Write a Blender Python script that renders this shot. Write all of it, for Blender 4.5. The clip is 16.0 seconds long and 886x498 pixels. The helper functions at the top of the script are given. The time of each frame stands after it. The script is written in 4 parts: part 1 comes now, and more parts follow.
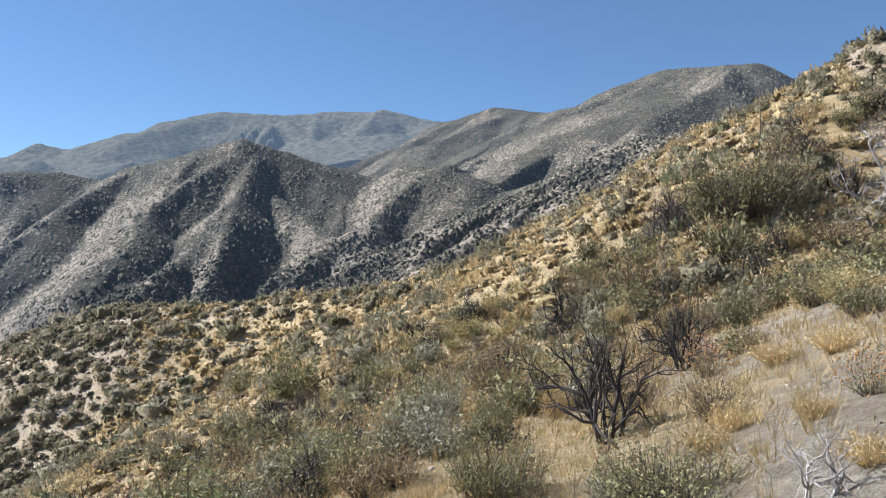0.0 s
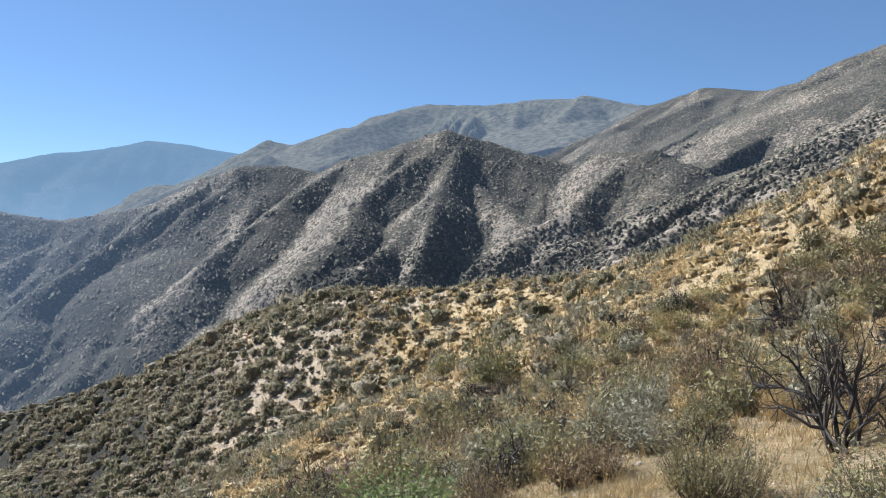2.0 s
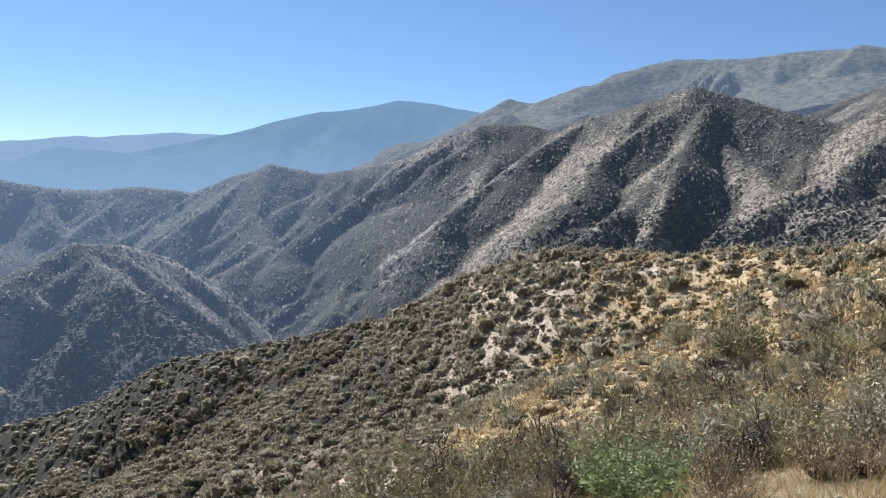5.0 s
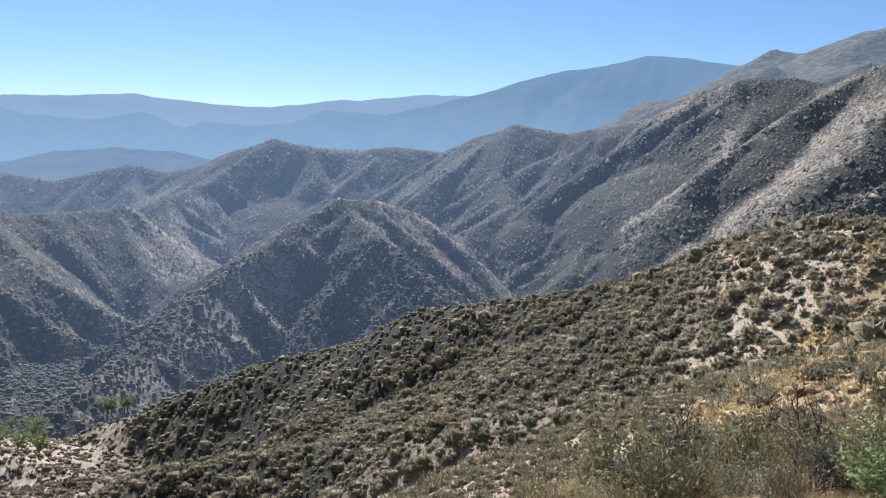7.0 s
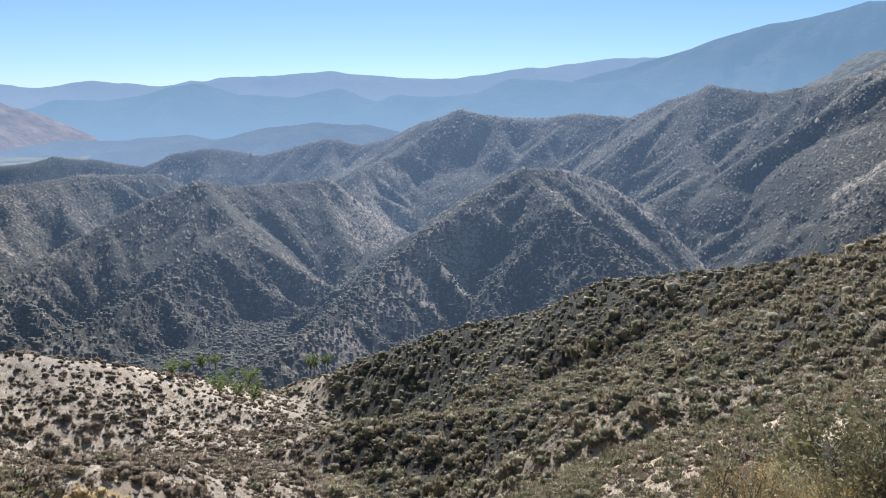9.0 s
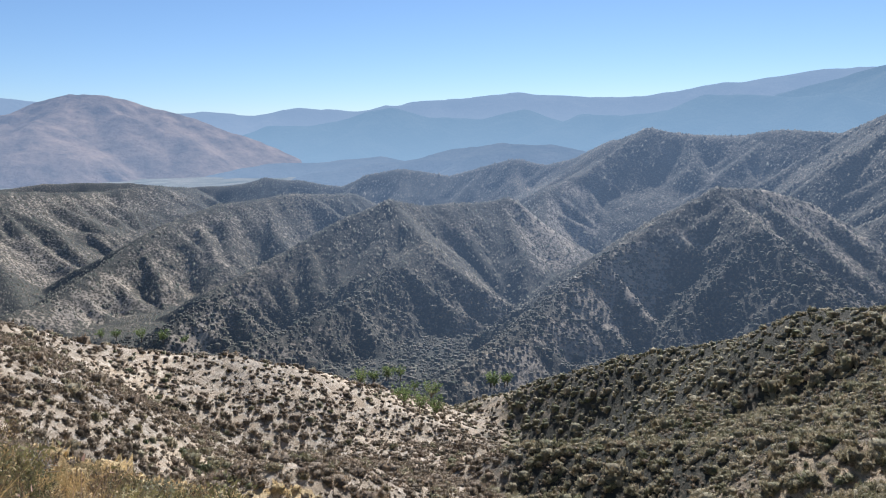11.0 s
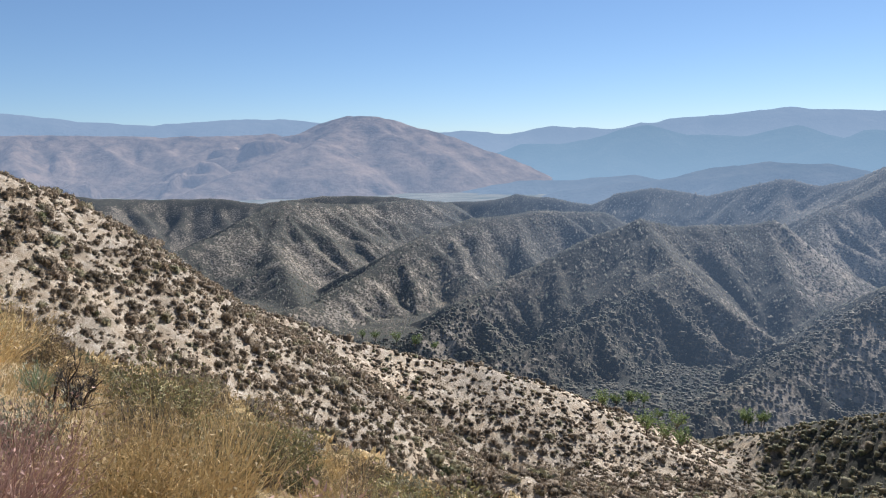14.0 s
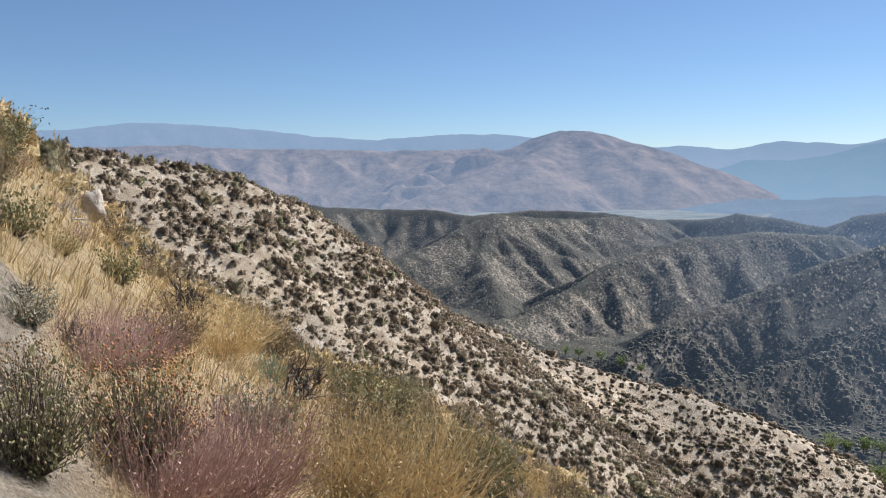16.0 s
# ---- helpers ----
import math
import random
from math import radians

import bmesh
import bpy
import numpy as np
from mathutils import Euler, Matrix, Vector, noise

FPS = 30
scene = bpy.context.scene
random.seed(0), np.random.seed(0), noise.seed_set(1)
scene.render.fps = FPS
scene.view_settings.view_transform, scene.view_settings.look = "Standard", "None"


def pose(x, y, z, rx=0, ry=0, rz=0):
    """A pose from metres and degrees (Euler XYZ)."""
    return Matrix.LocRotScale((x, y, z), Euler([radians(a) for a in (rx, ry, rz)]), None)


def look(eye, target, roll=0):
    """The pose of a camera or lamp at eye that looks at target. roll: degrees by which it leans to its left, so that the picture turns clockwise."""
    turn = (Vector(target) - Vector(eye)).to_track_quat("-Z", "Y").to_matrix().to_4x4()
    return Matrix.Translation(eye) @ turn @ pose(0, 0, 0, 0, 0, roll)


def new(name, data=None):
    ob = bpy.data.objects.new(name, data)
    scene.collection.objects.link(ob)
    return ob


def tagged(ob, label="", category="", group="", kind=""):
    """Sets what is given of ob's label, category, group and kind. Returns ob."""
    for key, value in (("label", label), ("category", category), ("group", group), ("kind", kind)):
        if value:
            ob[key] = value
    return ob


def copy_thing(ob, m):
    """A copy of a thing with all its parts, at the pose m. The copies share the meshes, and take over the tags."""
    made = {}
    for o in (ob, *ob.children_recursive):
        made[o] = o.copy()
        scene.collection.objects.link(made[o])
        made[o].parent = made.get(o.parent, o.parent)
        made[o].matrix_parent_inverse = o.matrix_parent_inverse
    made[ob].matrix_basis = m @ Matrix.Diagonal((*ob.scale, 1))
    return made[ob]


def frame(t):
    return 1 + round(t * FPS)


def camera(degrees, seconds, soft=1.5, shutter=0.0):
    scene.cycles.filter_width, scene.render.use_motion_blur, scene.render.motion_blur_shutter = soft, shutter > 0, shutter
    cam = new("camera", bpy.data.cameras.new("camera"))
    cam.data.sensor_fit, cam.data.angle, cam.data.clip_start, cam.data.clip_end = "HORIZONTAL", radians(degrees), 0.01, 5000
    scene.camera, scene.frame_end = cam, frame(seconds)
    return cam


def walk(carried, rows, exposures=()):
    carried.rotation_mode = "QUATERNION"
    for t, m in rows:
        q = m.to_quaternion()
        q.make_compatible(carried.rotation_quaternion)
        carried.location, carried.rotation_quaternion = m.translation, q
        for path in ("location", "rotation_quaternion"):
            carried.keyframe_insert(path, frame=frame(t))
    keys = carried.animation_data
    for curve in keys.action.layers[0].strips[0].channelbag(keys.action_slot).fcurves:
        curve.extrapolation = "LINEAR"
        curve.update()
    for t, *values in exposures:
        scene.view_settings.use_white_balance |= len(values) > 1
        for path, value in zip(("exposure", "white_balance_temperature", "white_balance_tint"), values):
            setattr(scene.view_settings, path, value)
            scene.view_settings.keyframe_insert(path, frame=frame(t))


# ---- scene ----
# ---- camera ----
# Somebody stands on a mountain path and turns slowly to the left, camera held in front of the chest.
cam = camera(61.3, 16.0, 1.1)
EYE, REACH = 1.6, 0.35
TURNS = [
    (0.0, 0.00, 0.00, 0.00),
    (0.5, 4.06, -0.06, 0.26),
    (1.0, 8.33, -0.16, 0.24),
    (1.5, 12.13, -0.47, 0.04),
    (2.0, 15.24, -0.95, -0.26),
    (2.5, 17.87, -1.58, -0.72),
    (3.0, 20.28, -2.22, -1.12),
    (3.2, 21.26, -2.45, -1.17),
    (5.3, 35.69, -4.78, -2.24),
    (5.5, 37.46, -5.04, -2.34),
    (6.0, 42.07, -5.83, -2.46),
    (6.5, 46.81, -6.89, -2.41),
    (7.0, 51.50, -8.11, -2.04),
    (7.5, 55.80, -9.24, -1.51),
    (8.0, 59.67, -10.14, -0.96),
    (8.5, 62.56, -10.61, -0.50),
    (9.0, 65.38, -10.74, -0.03),
    (9.2, 66.59, -10.68, 0.19),
    (11.3, 81.27, -8.89, 1.11),
    (11.5, 82.48, -8.78, 1.14),
    (12.0, 85.35, -8.48, 1.07),
    (12.5, 88.17, -8.25, 1.01),
    (13.0, 91.17, -8.01, 1.10),
    (13.5, 94.51, -7.73, 1.10),
    (14.0, 98.26, -7.41, 1.08),
    (14.5, 102.34, -7.06, 0.96),
    (15.0, 106.48, -6.68, 0.69),
    (15.5, 110.47, -6.32, 0.56),
    (16.0, 114.22, -6.10, 0.44),
]


def carried_pose(yaw, pitch, roll):
    a = radians(yaw)
    return pose(-REACH * math.sin(a), REACH * math.cos(a), EYE, 90 + pitch, roll, yaw)


walk(cam, [(t, carried_pose(yaw, pitch, roll)) for t, yaw, pitch, roll in TURNS], [(0, 1.06, 5480, 10), (3, 1.04, 5480, 10), (7, 1.02, 5500, 12), (9, 1.0, 5500, 12), (12.5, 0.86, 5650, 12), (16, 0.86, 5750, 11)])

# ---- light ----
SUN_AZ, SUN_EL = radians(66), radians(40)      # bearing to the left of the y axis, height
world = bpy.data.worlds.new("sky")
world.use_nodes = True
scene.world = world
wn = world.node_tree.nodes
wl = world.node_tree.links
sky = wn.new("ShaderNodeTexSky")
sky.sky_type = "NISHITA"
sky.sun_disc = False
sky.sun_elevation = SUN_EL
sky.sun_rotation = -SUN_AZ
sky.altitude = 2200
sky.air_density = 1.0
sky.dust_density = 0.35
sky.ozone_density = 3.0
wn["Background"].inputs["Strength"].default_value = 0.062
haze = wn.new("ShaderNodeMix")                 # the summer haze evens out the clear sky
haze.data_type = "RGBA"
haze.inputs[0].default_value = 0.7
haze.inputs[6].default_value = (1.38, 2.08, 2.58, 1)
wl.new(sky.outputs["Color"], haze.inputs[7])
wl.new(haze.outputs[2], wn["Background"].inputs["Color"])
sun_way = Vector((-math.sin(SUN_AZ) * math.cos(SUN_EL), math.cos(SUN_AZ) * math.cos(SUN_EL), math.sin(SUN_EL)))
sun = new("sun", bpy.data.lights.new("sun", "SUN"))
sun.data.energy = 5.0
sun.data.angle = radians(0.5)
sun.data.color = (1.0, 0.93, 0.83)
sun.matrix_world = look(sun_way * 50, (0, 0, 0))


# ---- materials ----
def mat(name):
    m = bpy.data.materials.new(name)
    m.use_nodes = True
    n, l = m.node_tree.nodes, m.node_tree.links
    return m, n, l, n["Principled BSDF"]


def node(n, kind, **values):
    made = n.new(kind)
    for key, value in values.items():
        if key == "op":
            made.operation = value
        elif key == "blend":
            made.blend_type = value
        else:
            made.inputs[key.replace("_", " ")].default_value = value
    return made


def ramp(n, stops):
    made = n.new("ShaderNodeValToRGB")
    e = made.color_ramp.elements
    while len(e) < len(stops):
        e.new(0.5)
    for k, (p, c) in enumerate(stops):
        e[k].position = p
        e[k].color = (*c, 1)
    return made


def mix(n, l, fac, a, b, blend="MIX"):
    """Mix colours; each of fac, a, b is a socket or a value."""
    made = n.new("ShaderNodeMix")
    made.data_type, made.blend_type = "RGBA", blend
    for socket, value in ((made.inputs[0], fac), (made.inputs[6], a), (made.inputs[7], b)):
        if isinstance(value, (int, float)):
            socket.default_value = value
        elif isinstance(value, tuple):
            socket.default_value = (*value, 1)
        else:
            l.new(value, socket)
    return made.outputs[2]


def noise_tex(n, l, scale, detail=6, rough=0.6, vector=None):
    made = node(n, "ShaderNodeTexNoise", Scale=scale, Detail=detail, Roughness=rough)
    if vector is not None:
        l.new(vector, made.inputs["Vector"])
    return made.outputs["Fac"]


def attr(n, name):
    made = n.new("ShaderNodeAttribute")
    made.attribute_name = name
    return made


def bump(n, l, bsdf, height, strength, distance):
    b = node(n, "ShaderNodeBump", Strength=strength, Distance=distance)
    l.new(height, b.inputs["Height"])
    l.new(b.outputs["Normal"], bsdf.inputs["Normal"])


def haze_glow(n, l, shader, near, far, least, most, air=(0.20, 0.27, 0.37)):
    """Haze put into the surface itself as glow, for hills that lie hundreds of metres off: thicker with distance from
    the path, and brighter towards the sun.
    """
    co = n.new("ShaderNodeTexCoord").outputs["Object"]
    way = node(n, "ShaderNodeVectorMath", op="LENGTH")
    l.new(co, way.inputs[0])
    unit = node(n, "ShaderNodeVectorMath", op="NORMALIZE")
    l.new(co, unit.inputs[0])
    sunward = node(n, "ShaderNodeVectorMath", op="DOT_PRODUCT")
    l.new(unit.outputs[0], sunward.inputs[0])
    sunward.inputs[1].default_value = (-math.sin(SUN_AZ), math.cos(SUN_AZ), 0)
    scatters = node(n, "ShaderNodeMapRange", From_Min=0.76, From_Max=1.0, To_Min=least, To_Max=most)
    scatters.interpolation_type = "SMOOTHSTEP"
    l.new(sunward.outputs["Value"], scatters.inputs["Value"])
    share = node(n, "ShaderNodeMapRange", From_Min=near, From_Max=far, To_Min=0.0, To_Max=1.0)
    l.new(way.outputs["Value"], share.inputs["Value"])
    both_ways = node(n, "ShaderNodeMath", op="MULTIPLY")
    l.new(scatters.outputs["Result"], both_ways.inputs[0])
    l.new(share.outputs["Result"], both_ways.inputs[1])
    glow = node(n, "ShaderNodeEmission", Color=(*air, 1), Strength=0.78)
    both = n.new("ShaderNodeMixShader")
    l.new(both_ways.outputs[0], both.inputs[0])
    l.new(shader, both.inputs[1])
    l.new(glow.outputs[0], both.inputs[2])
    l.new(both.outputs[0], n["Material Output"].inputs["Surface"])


# haze glow: where it starts and is full, its least and most share
HAZE_SHARES = (100, 700, 0.08, 0.36)


def ground_material(name="hillside soil", far_off=False):
    m, n, l, p = mat(name)
    co = n.new("ShaderNodeTexCoord").outputs["Object"]
    big = noise_tex(n, l, 0.06, 8, 0.65, co)
    mid = noise_tex(n, l, 0.6, 8, 0.7, co)
    fine = noise_tex(n, l, 6.0, 8, 0.75, co)
    grit = noise_tex(n, l, 45.0, 4, 0.7, co)
    spot = node(n, "ShaderNodeTexVoronoi", Scale=0.55, Randomness=1.0)
    l.new(co, spot.inputs["Vector"])
    soil = ramp(n, [(0.30, (0.26, 0.19, 0.12)), (0.46, (0.52, 0.41, 0.275)), (0.64, (0.76, 0.65, 0.49))])
    l.new(mix(n, l, 0.45, mid, fine), soil.inputs["Fac"])
    ash = ramp(n, [(0.34, (0.28, 0.21, 0.14)), (0.47, (0.36, 0.295, 0.215)), (0.64, (0.68, 0.61, 0.51))])
    l.new(mix(n, l, 0.5, mid, fine), ash.inputs["Fac"])
    straw = ramp(n, [(0.32, (0.26, 0.175, 0.085)), (0.48, (0.54, 0.41, 0.225)), (0.68, (0.78, 0.65, 0.44))])
    l.new(mix(n, l, 0.6, mid, fine), straw.inputs["Fac"])
    brush = node(n, "ShaderNodeTexVoronoi", Scale=0.68, Randomness=1.0)
    warp = n.new("ShaderNodeVectorMath")
    warp.operation = "ADD"
    shake = node(n, "ShaderNodeTexNoise", Scale=0.9, Detail=4)
    l.new(co, shake.inputs["Vector"])
    l.new(co, warp.inputs[0])
    l.new(shake.outputs["Color"], warp.inputs[1])
    l.new(warp.outputs[0], brush.inputs["Vector"])
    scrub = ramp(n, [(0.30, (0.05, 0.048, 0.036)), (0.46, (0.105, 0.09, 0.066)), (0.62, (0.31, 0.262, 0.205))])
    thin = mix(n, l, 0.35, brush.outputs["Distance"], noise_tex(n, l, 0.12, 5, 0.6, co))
    # shifts the scrub colour darker or paler, painted shade included
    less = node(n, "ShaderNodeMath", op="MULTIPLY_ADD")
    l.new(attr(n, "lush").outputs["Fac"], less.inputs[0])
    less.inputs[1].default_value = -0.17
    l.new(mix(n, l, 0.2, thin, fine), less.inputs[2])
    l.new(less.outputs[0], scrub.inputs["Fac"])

    def mask(name, soft):
        a = attr(n, name).outputs["Fac"]
        add = node(n, "ShaderNodeMath", op="ADD")
        l.new(a, add.inputs[0])
        l.new(mid, add.inputs[1])
        r = node(n, "ShaderNodeMapRange", From_Min=1.0 - soft, From_Max=1.0 + soft)
        l.new(add.outputs[0], r.inputs["Value"])
        return r.outputs["Result"]

    c = mix(n, l, mask("pale", 0.2), soil.outputs["Color"], ash.outputs["Color"])
    c = mix(n, l, mask("straw", 0.08), c, straw.outputs["Color"])
    speck = ramp(n, [(0.32, (0.55, 0.5, 0.45)), (0.5, (1, 1, 1)), (0.68, (1.3, 1.28, 1.24))])
    l.new(grit, speck.inputs["Fac"])
    c = mix(n, l, 0.8, c, mix(n, l, 1.0, c, speck.outputs["Color"], "MULTIPLY"))
    c = mix(n, l, mask("scrub", 0.15), c, scrub.outputs["Color"])
    # round darker spots, scattered at random over the ground
    dark_spots = ramp(n, [(0.18, (0.42, 0.42, 0.40)), (0.42, (1, 1, 1))])
    l.new(spot.outputs["Distance"], dark_spots.inputs["Fac"])
    c = mix(n, l, 0.2, c, mix(n, l, 1.0, c, dark_spots.outputs["Color"], "MULTIPLY"))
    tone = ramp(n, [(0.3, (0.62, 0.63, 0.65)), (0.7, (1.18, 1.13, 1.05))])
    l.new(big, tone.inputs["Fac"])
    c = mix(n, l, 1.0, c, tone.outputs["Color"], "MULTIPLY")
    l.new(c, p.inputs["Base Color"])
    p.inputs["Roughness"].default_value = 0.95
    p.inputs["Specular IOR Level"].default_value = 0.15
    bump(n, l, p, mix(n, l, 0.35, mix(n, l, 0.5, mid, fine), grit), 1.0, 0.3)
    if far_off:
        haze_glow(n, l, p.outputs[0], *HAZE_SHARES)
    return m


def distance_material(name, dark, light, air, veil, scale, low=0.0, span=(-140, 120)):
    """Ground that lies far off, with its haze put into the material as glow, stronger and paler low down in the valley.
    """
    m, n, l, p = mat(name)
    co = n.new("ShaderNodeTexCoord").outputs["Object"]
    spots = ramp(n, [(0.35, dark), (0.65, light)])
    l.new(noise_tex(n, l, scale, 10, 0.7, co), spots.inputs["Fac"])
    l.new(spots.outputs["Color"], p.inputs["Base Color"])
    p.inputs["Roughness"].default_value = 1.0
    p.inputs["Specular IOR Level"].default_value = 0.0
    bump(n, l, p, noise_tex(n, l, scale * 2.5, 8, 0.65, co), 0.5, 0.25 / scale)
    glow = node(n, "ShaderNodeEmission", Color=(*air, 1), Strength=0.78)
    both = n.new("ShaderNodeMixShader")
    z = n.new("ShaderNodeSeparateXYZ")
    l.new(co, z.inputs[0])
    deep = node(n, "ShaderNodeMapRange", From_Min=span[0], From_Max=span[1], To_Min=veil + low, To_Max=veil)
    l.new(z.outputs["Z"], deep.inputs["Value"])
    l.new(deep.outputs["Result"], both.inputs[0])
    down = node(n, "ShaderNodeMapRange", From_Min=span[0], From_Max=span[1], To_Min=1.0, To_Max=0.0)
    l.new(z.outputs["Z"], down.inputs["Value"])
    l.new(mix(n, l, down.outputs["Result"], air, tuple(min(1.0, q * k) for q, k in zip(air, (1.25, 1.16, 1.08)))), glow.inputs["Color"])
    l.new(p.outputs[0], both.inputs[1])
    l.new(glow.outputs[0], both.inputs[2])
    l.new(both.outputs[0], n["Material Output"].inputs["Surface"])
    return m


def leaf_material(name, dark, light, through_light=0.3):
    m, n, l, p = mat(name)
    c = ramp(n, [(0.0, dark), (1.0, light)])
    isl = n.new("ShaderNodeNewGeometry").outputs["Random Per Island"]
    obj = n.new("ShaderNodeObjectInfo").outputs["Random"]
    l.new(mix(n, l, 0.45, isl, obj), c.inputs["Fac"])
    colour = c.outputs["Color"]
    l.new(colour, p.inputs["Base Color"])
    p.inputs["Roughness"].default_value = 0.75
    p.inputs["Specular IOR Level"].default_value = 0.25
    if through_light:
        t = n.new("ShaderNodeBsdfTranslucent")
        l.new(colour, t.inputs["Color"])
        both = n.new("ShaderNodeMixShader")
        both.inputs[0].default_value = through_light
        l.new(p.outputs[0], both.inputs[1])
        l.new(t.outputs[0], both.inputs[2])
        l.new(both.outputs[0], n["Material Output"].inputs["Surface"])
    return m


def crown_material(name, green, brown, pale, leaf_scale, far_off=False):
    """Crowns of shrubs seen from afar: the kind changes from shrub to shrub, with light leaf clumps and dark gaps
    painted into the colour of each.
    """
    m, n, l, p = mat(name)
    co = n.new("ShaderNodeTexCoord").outputs["Object"]
    kinds = ramp(n, [(0.38, green), (0.62, brown)])
    l.new(noise_tex(n, l, 0.45, 3, 0.6, co), kinds.inputs["Fac"])
    tint = attr(n, "tint").outputs["Fac"]
    c = mix(n, l, tint, kinds.outputs["Color"], pale)
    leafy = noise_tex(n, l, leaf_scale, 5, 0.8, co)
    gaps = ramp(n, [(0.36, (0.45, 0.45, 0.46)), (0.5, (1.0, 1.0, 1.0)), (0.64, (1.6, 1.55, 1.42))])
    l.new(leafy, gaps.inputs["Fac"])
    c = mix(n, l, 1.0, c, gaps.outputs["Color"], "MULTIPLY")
    l.new(c, p.inputs["Base Color"])
    p.inputs["Roughness"].default_value = 0.85
    p.inputs["Specular IOR Level"].default_value = 0.15
    bump(n, l, p, leafy, 0.9, 0.12)
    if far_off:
        haze_glow(n, l, p.outputs[0], *HAZE_SHARES)
    else:
        t = n.new("ShaderNodeBsdfTranslucent")
        l.new(c, t.inputs["Color"])
        both = n.new("ShaderNodeMixShader")
        both.inputs[0].default_value = 0.28
        l.new(p.outputs[0], both.inputs[1])
        l.new(t.outputs[0], both.inputs[2])
        l.new(both.outputs[0], n["Material Output"].inputs["Surface"])
    return m


GROUND = ground_material()
FAR_GROUND = ground_material("hillside soil with haze glow", True)
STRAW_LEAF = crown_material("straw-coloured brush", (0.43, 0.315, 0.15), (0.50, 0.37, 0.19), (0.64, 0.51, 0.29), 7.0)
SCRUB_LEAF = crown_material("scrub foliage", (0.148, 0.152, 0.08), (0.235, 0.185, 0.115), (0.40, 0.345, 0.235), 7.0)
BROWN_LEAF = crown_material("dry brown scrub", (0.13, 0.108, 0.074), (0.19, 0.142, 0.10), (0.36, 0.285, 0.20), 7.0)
FAR_SCRUB_LEAF = crown_material("scrub foliage with haze glow", (0.062, 0.07, 0.044), (0.105, 0.085, 0.06), (0.21, 0.175, 0.125), 3.0, True)

# ---- terrain ----
GRID = 512
rng = np.random.default_rng(7)
LATTICE = rng.random((GRID, GRID)) * 2 - 1


def value_noise(x, y):
    xi, yi = np.floor(x).astype(np.int64), np.floor(y).astype(np.int64)
    u, v = x - xi, y - yi
    u, v = u * u * (3 - 2 * u), v * v * (3 - 2 * v)
    x0, x1, y0, y1 = xi % GRID, (xi + 1) % GRID, yi % GRID, (yi + 1) % GRID
    a = LATTICE[x0, y0] * (1 - u) + LATTICE[x1, y0] * u
    b = LATTICE[x0, y1] * (1 - u) + LATTICE[x1, y1] * u
    return a * (1 - v) + b * v


def fbm(x, y, octaves=4):
    total, gain = 0, 0.5
    for k in range(octaves):
        total = total + gain * value_noise(x + 17.3 * k, y - 31.7 * k)
        x, y, gain = x * 2.03, y * 2.03, gain * 0.5
    return total


def ridge(left, right, crest, rib, spacing, line):
    """A crest line with the fall of its two flanks, the crest's rounding, and the depth and spacing of the gullies in them."""
    return left, right, crest, rib, spacing, np.array(line)


def ridge_height(r, x, y):
    left, right, crest, rib, spacing, line = r
    best = np.full(x.shape, -1e6)
    run = 0.0
    for a, b in zip(line[:-1], line[1:]):
        dx, dy = b[0] - a[0], b[1] - a[1]
        length = math.hypot(dx, dy)
        t = np.clip(((x - a[0]) * dx + (y - a[1]) * dy) / length ** 2, 0, 1)
        ox, oy = x - a[0] - t * dx, y - a[1] - t * dy
        off = np.sqrt(ox * ox + oy * oy)
        side = dx * oy - dy * ox
        fall = np.where(side > 0, left, right) * (np.sqrt(off * off + crest * crest) - crest)
        n = value_noise((run + t * length) / spacing + line[0, 0], off / (spacing * 3.5) + line[0, 1] + 0.3 * np.sign(side))
        m = value_noise((run + t * length) * 3.7 / spacing - line[0, 1], off / (spacing * 1.6) + 0.7 * np.sign(side))
        gully = 1 + rib * np.minimum(off / (3 * crest), 1) * np.clip(1.1 - 3.2 * np.abs(n) + 0.55 - 1.5 * np.abs(m), -1.2, 1.6)
        best = np.maximum(best, a[2] + t * (b[2] - a[2]) - fall * gully)
        run += length
    return best


def side_spurs(r, seed, longest=150, floor=-96, gap=1.0):
    """The spurs that come down from a crest on both sides, with V-shaped gullies between them."""
    left, right, crest, rib, spacing, line = r
    spacing = spacing * gap
    g = np.random.default_rng(seed)
    made = []
    for way in (1, -1):
        run, due = 0.0, spacing * g.uniform(0.1, 0.5)
        for a, b in zip(line[:-1], line[1:]):
            d = b - a
            length = math.hypot(d[0], d[1])
            while due < run + length:
                p = a + d * (due - run) / length
                along = np.array([d[0], d[1]]) / length
                across = np.array([-along[1], along[0]]) * way
                lean = (0.35 if d[2] < 0 else -0.35) + g.normal(0, 0.25)
                out = across + along * lean
                out /= math.hypot(*out)
                flank = left if way > 0 else right
                fall = flank * g.uniform(0.62, 0.8)
                reach = min((p[2] - floor) / fall, longest * g.uniform(0.4, 1.0))
                if reach > 0.17 * longest:
                    bend = np.array([-out[1], out[0]]) * g.normal(0, 0.16) * reach
                    q = p[:2] + out * reach * 0.5
                    e = p[:2] + out * reach + bend
                    foot = crest * 0.5
                    made.append(ridge(flank * 1.04, flank * 1.04, 1.6 * longest / 150, 0.08, 13 * longest / 150, [(*(p[:2] + out * foot), p[2] - 0.3 * foot), (*q, p[2] - fall * reach * g.uniform(0.4, 0.5)), (*e, p[2] - fall * reach)]))
                due += spacing * g.uniform(0.55, 1.15)
            run += length
    return made


def soft_max(a, b, k):
    h = np.clip(0.5 + 0.5 * (a - b) / k, 0, 1)
    return b + (a - b) * h + k * h * (1 - h)


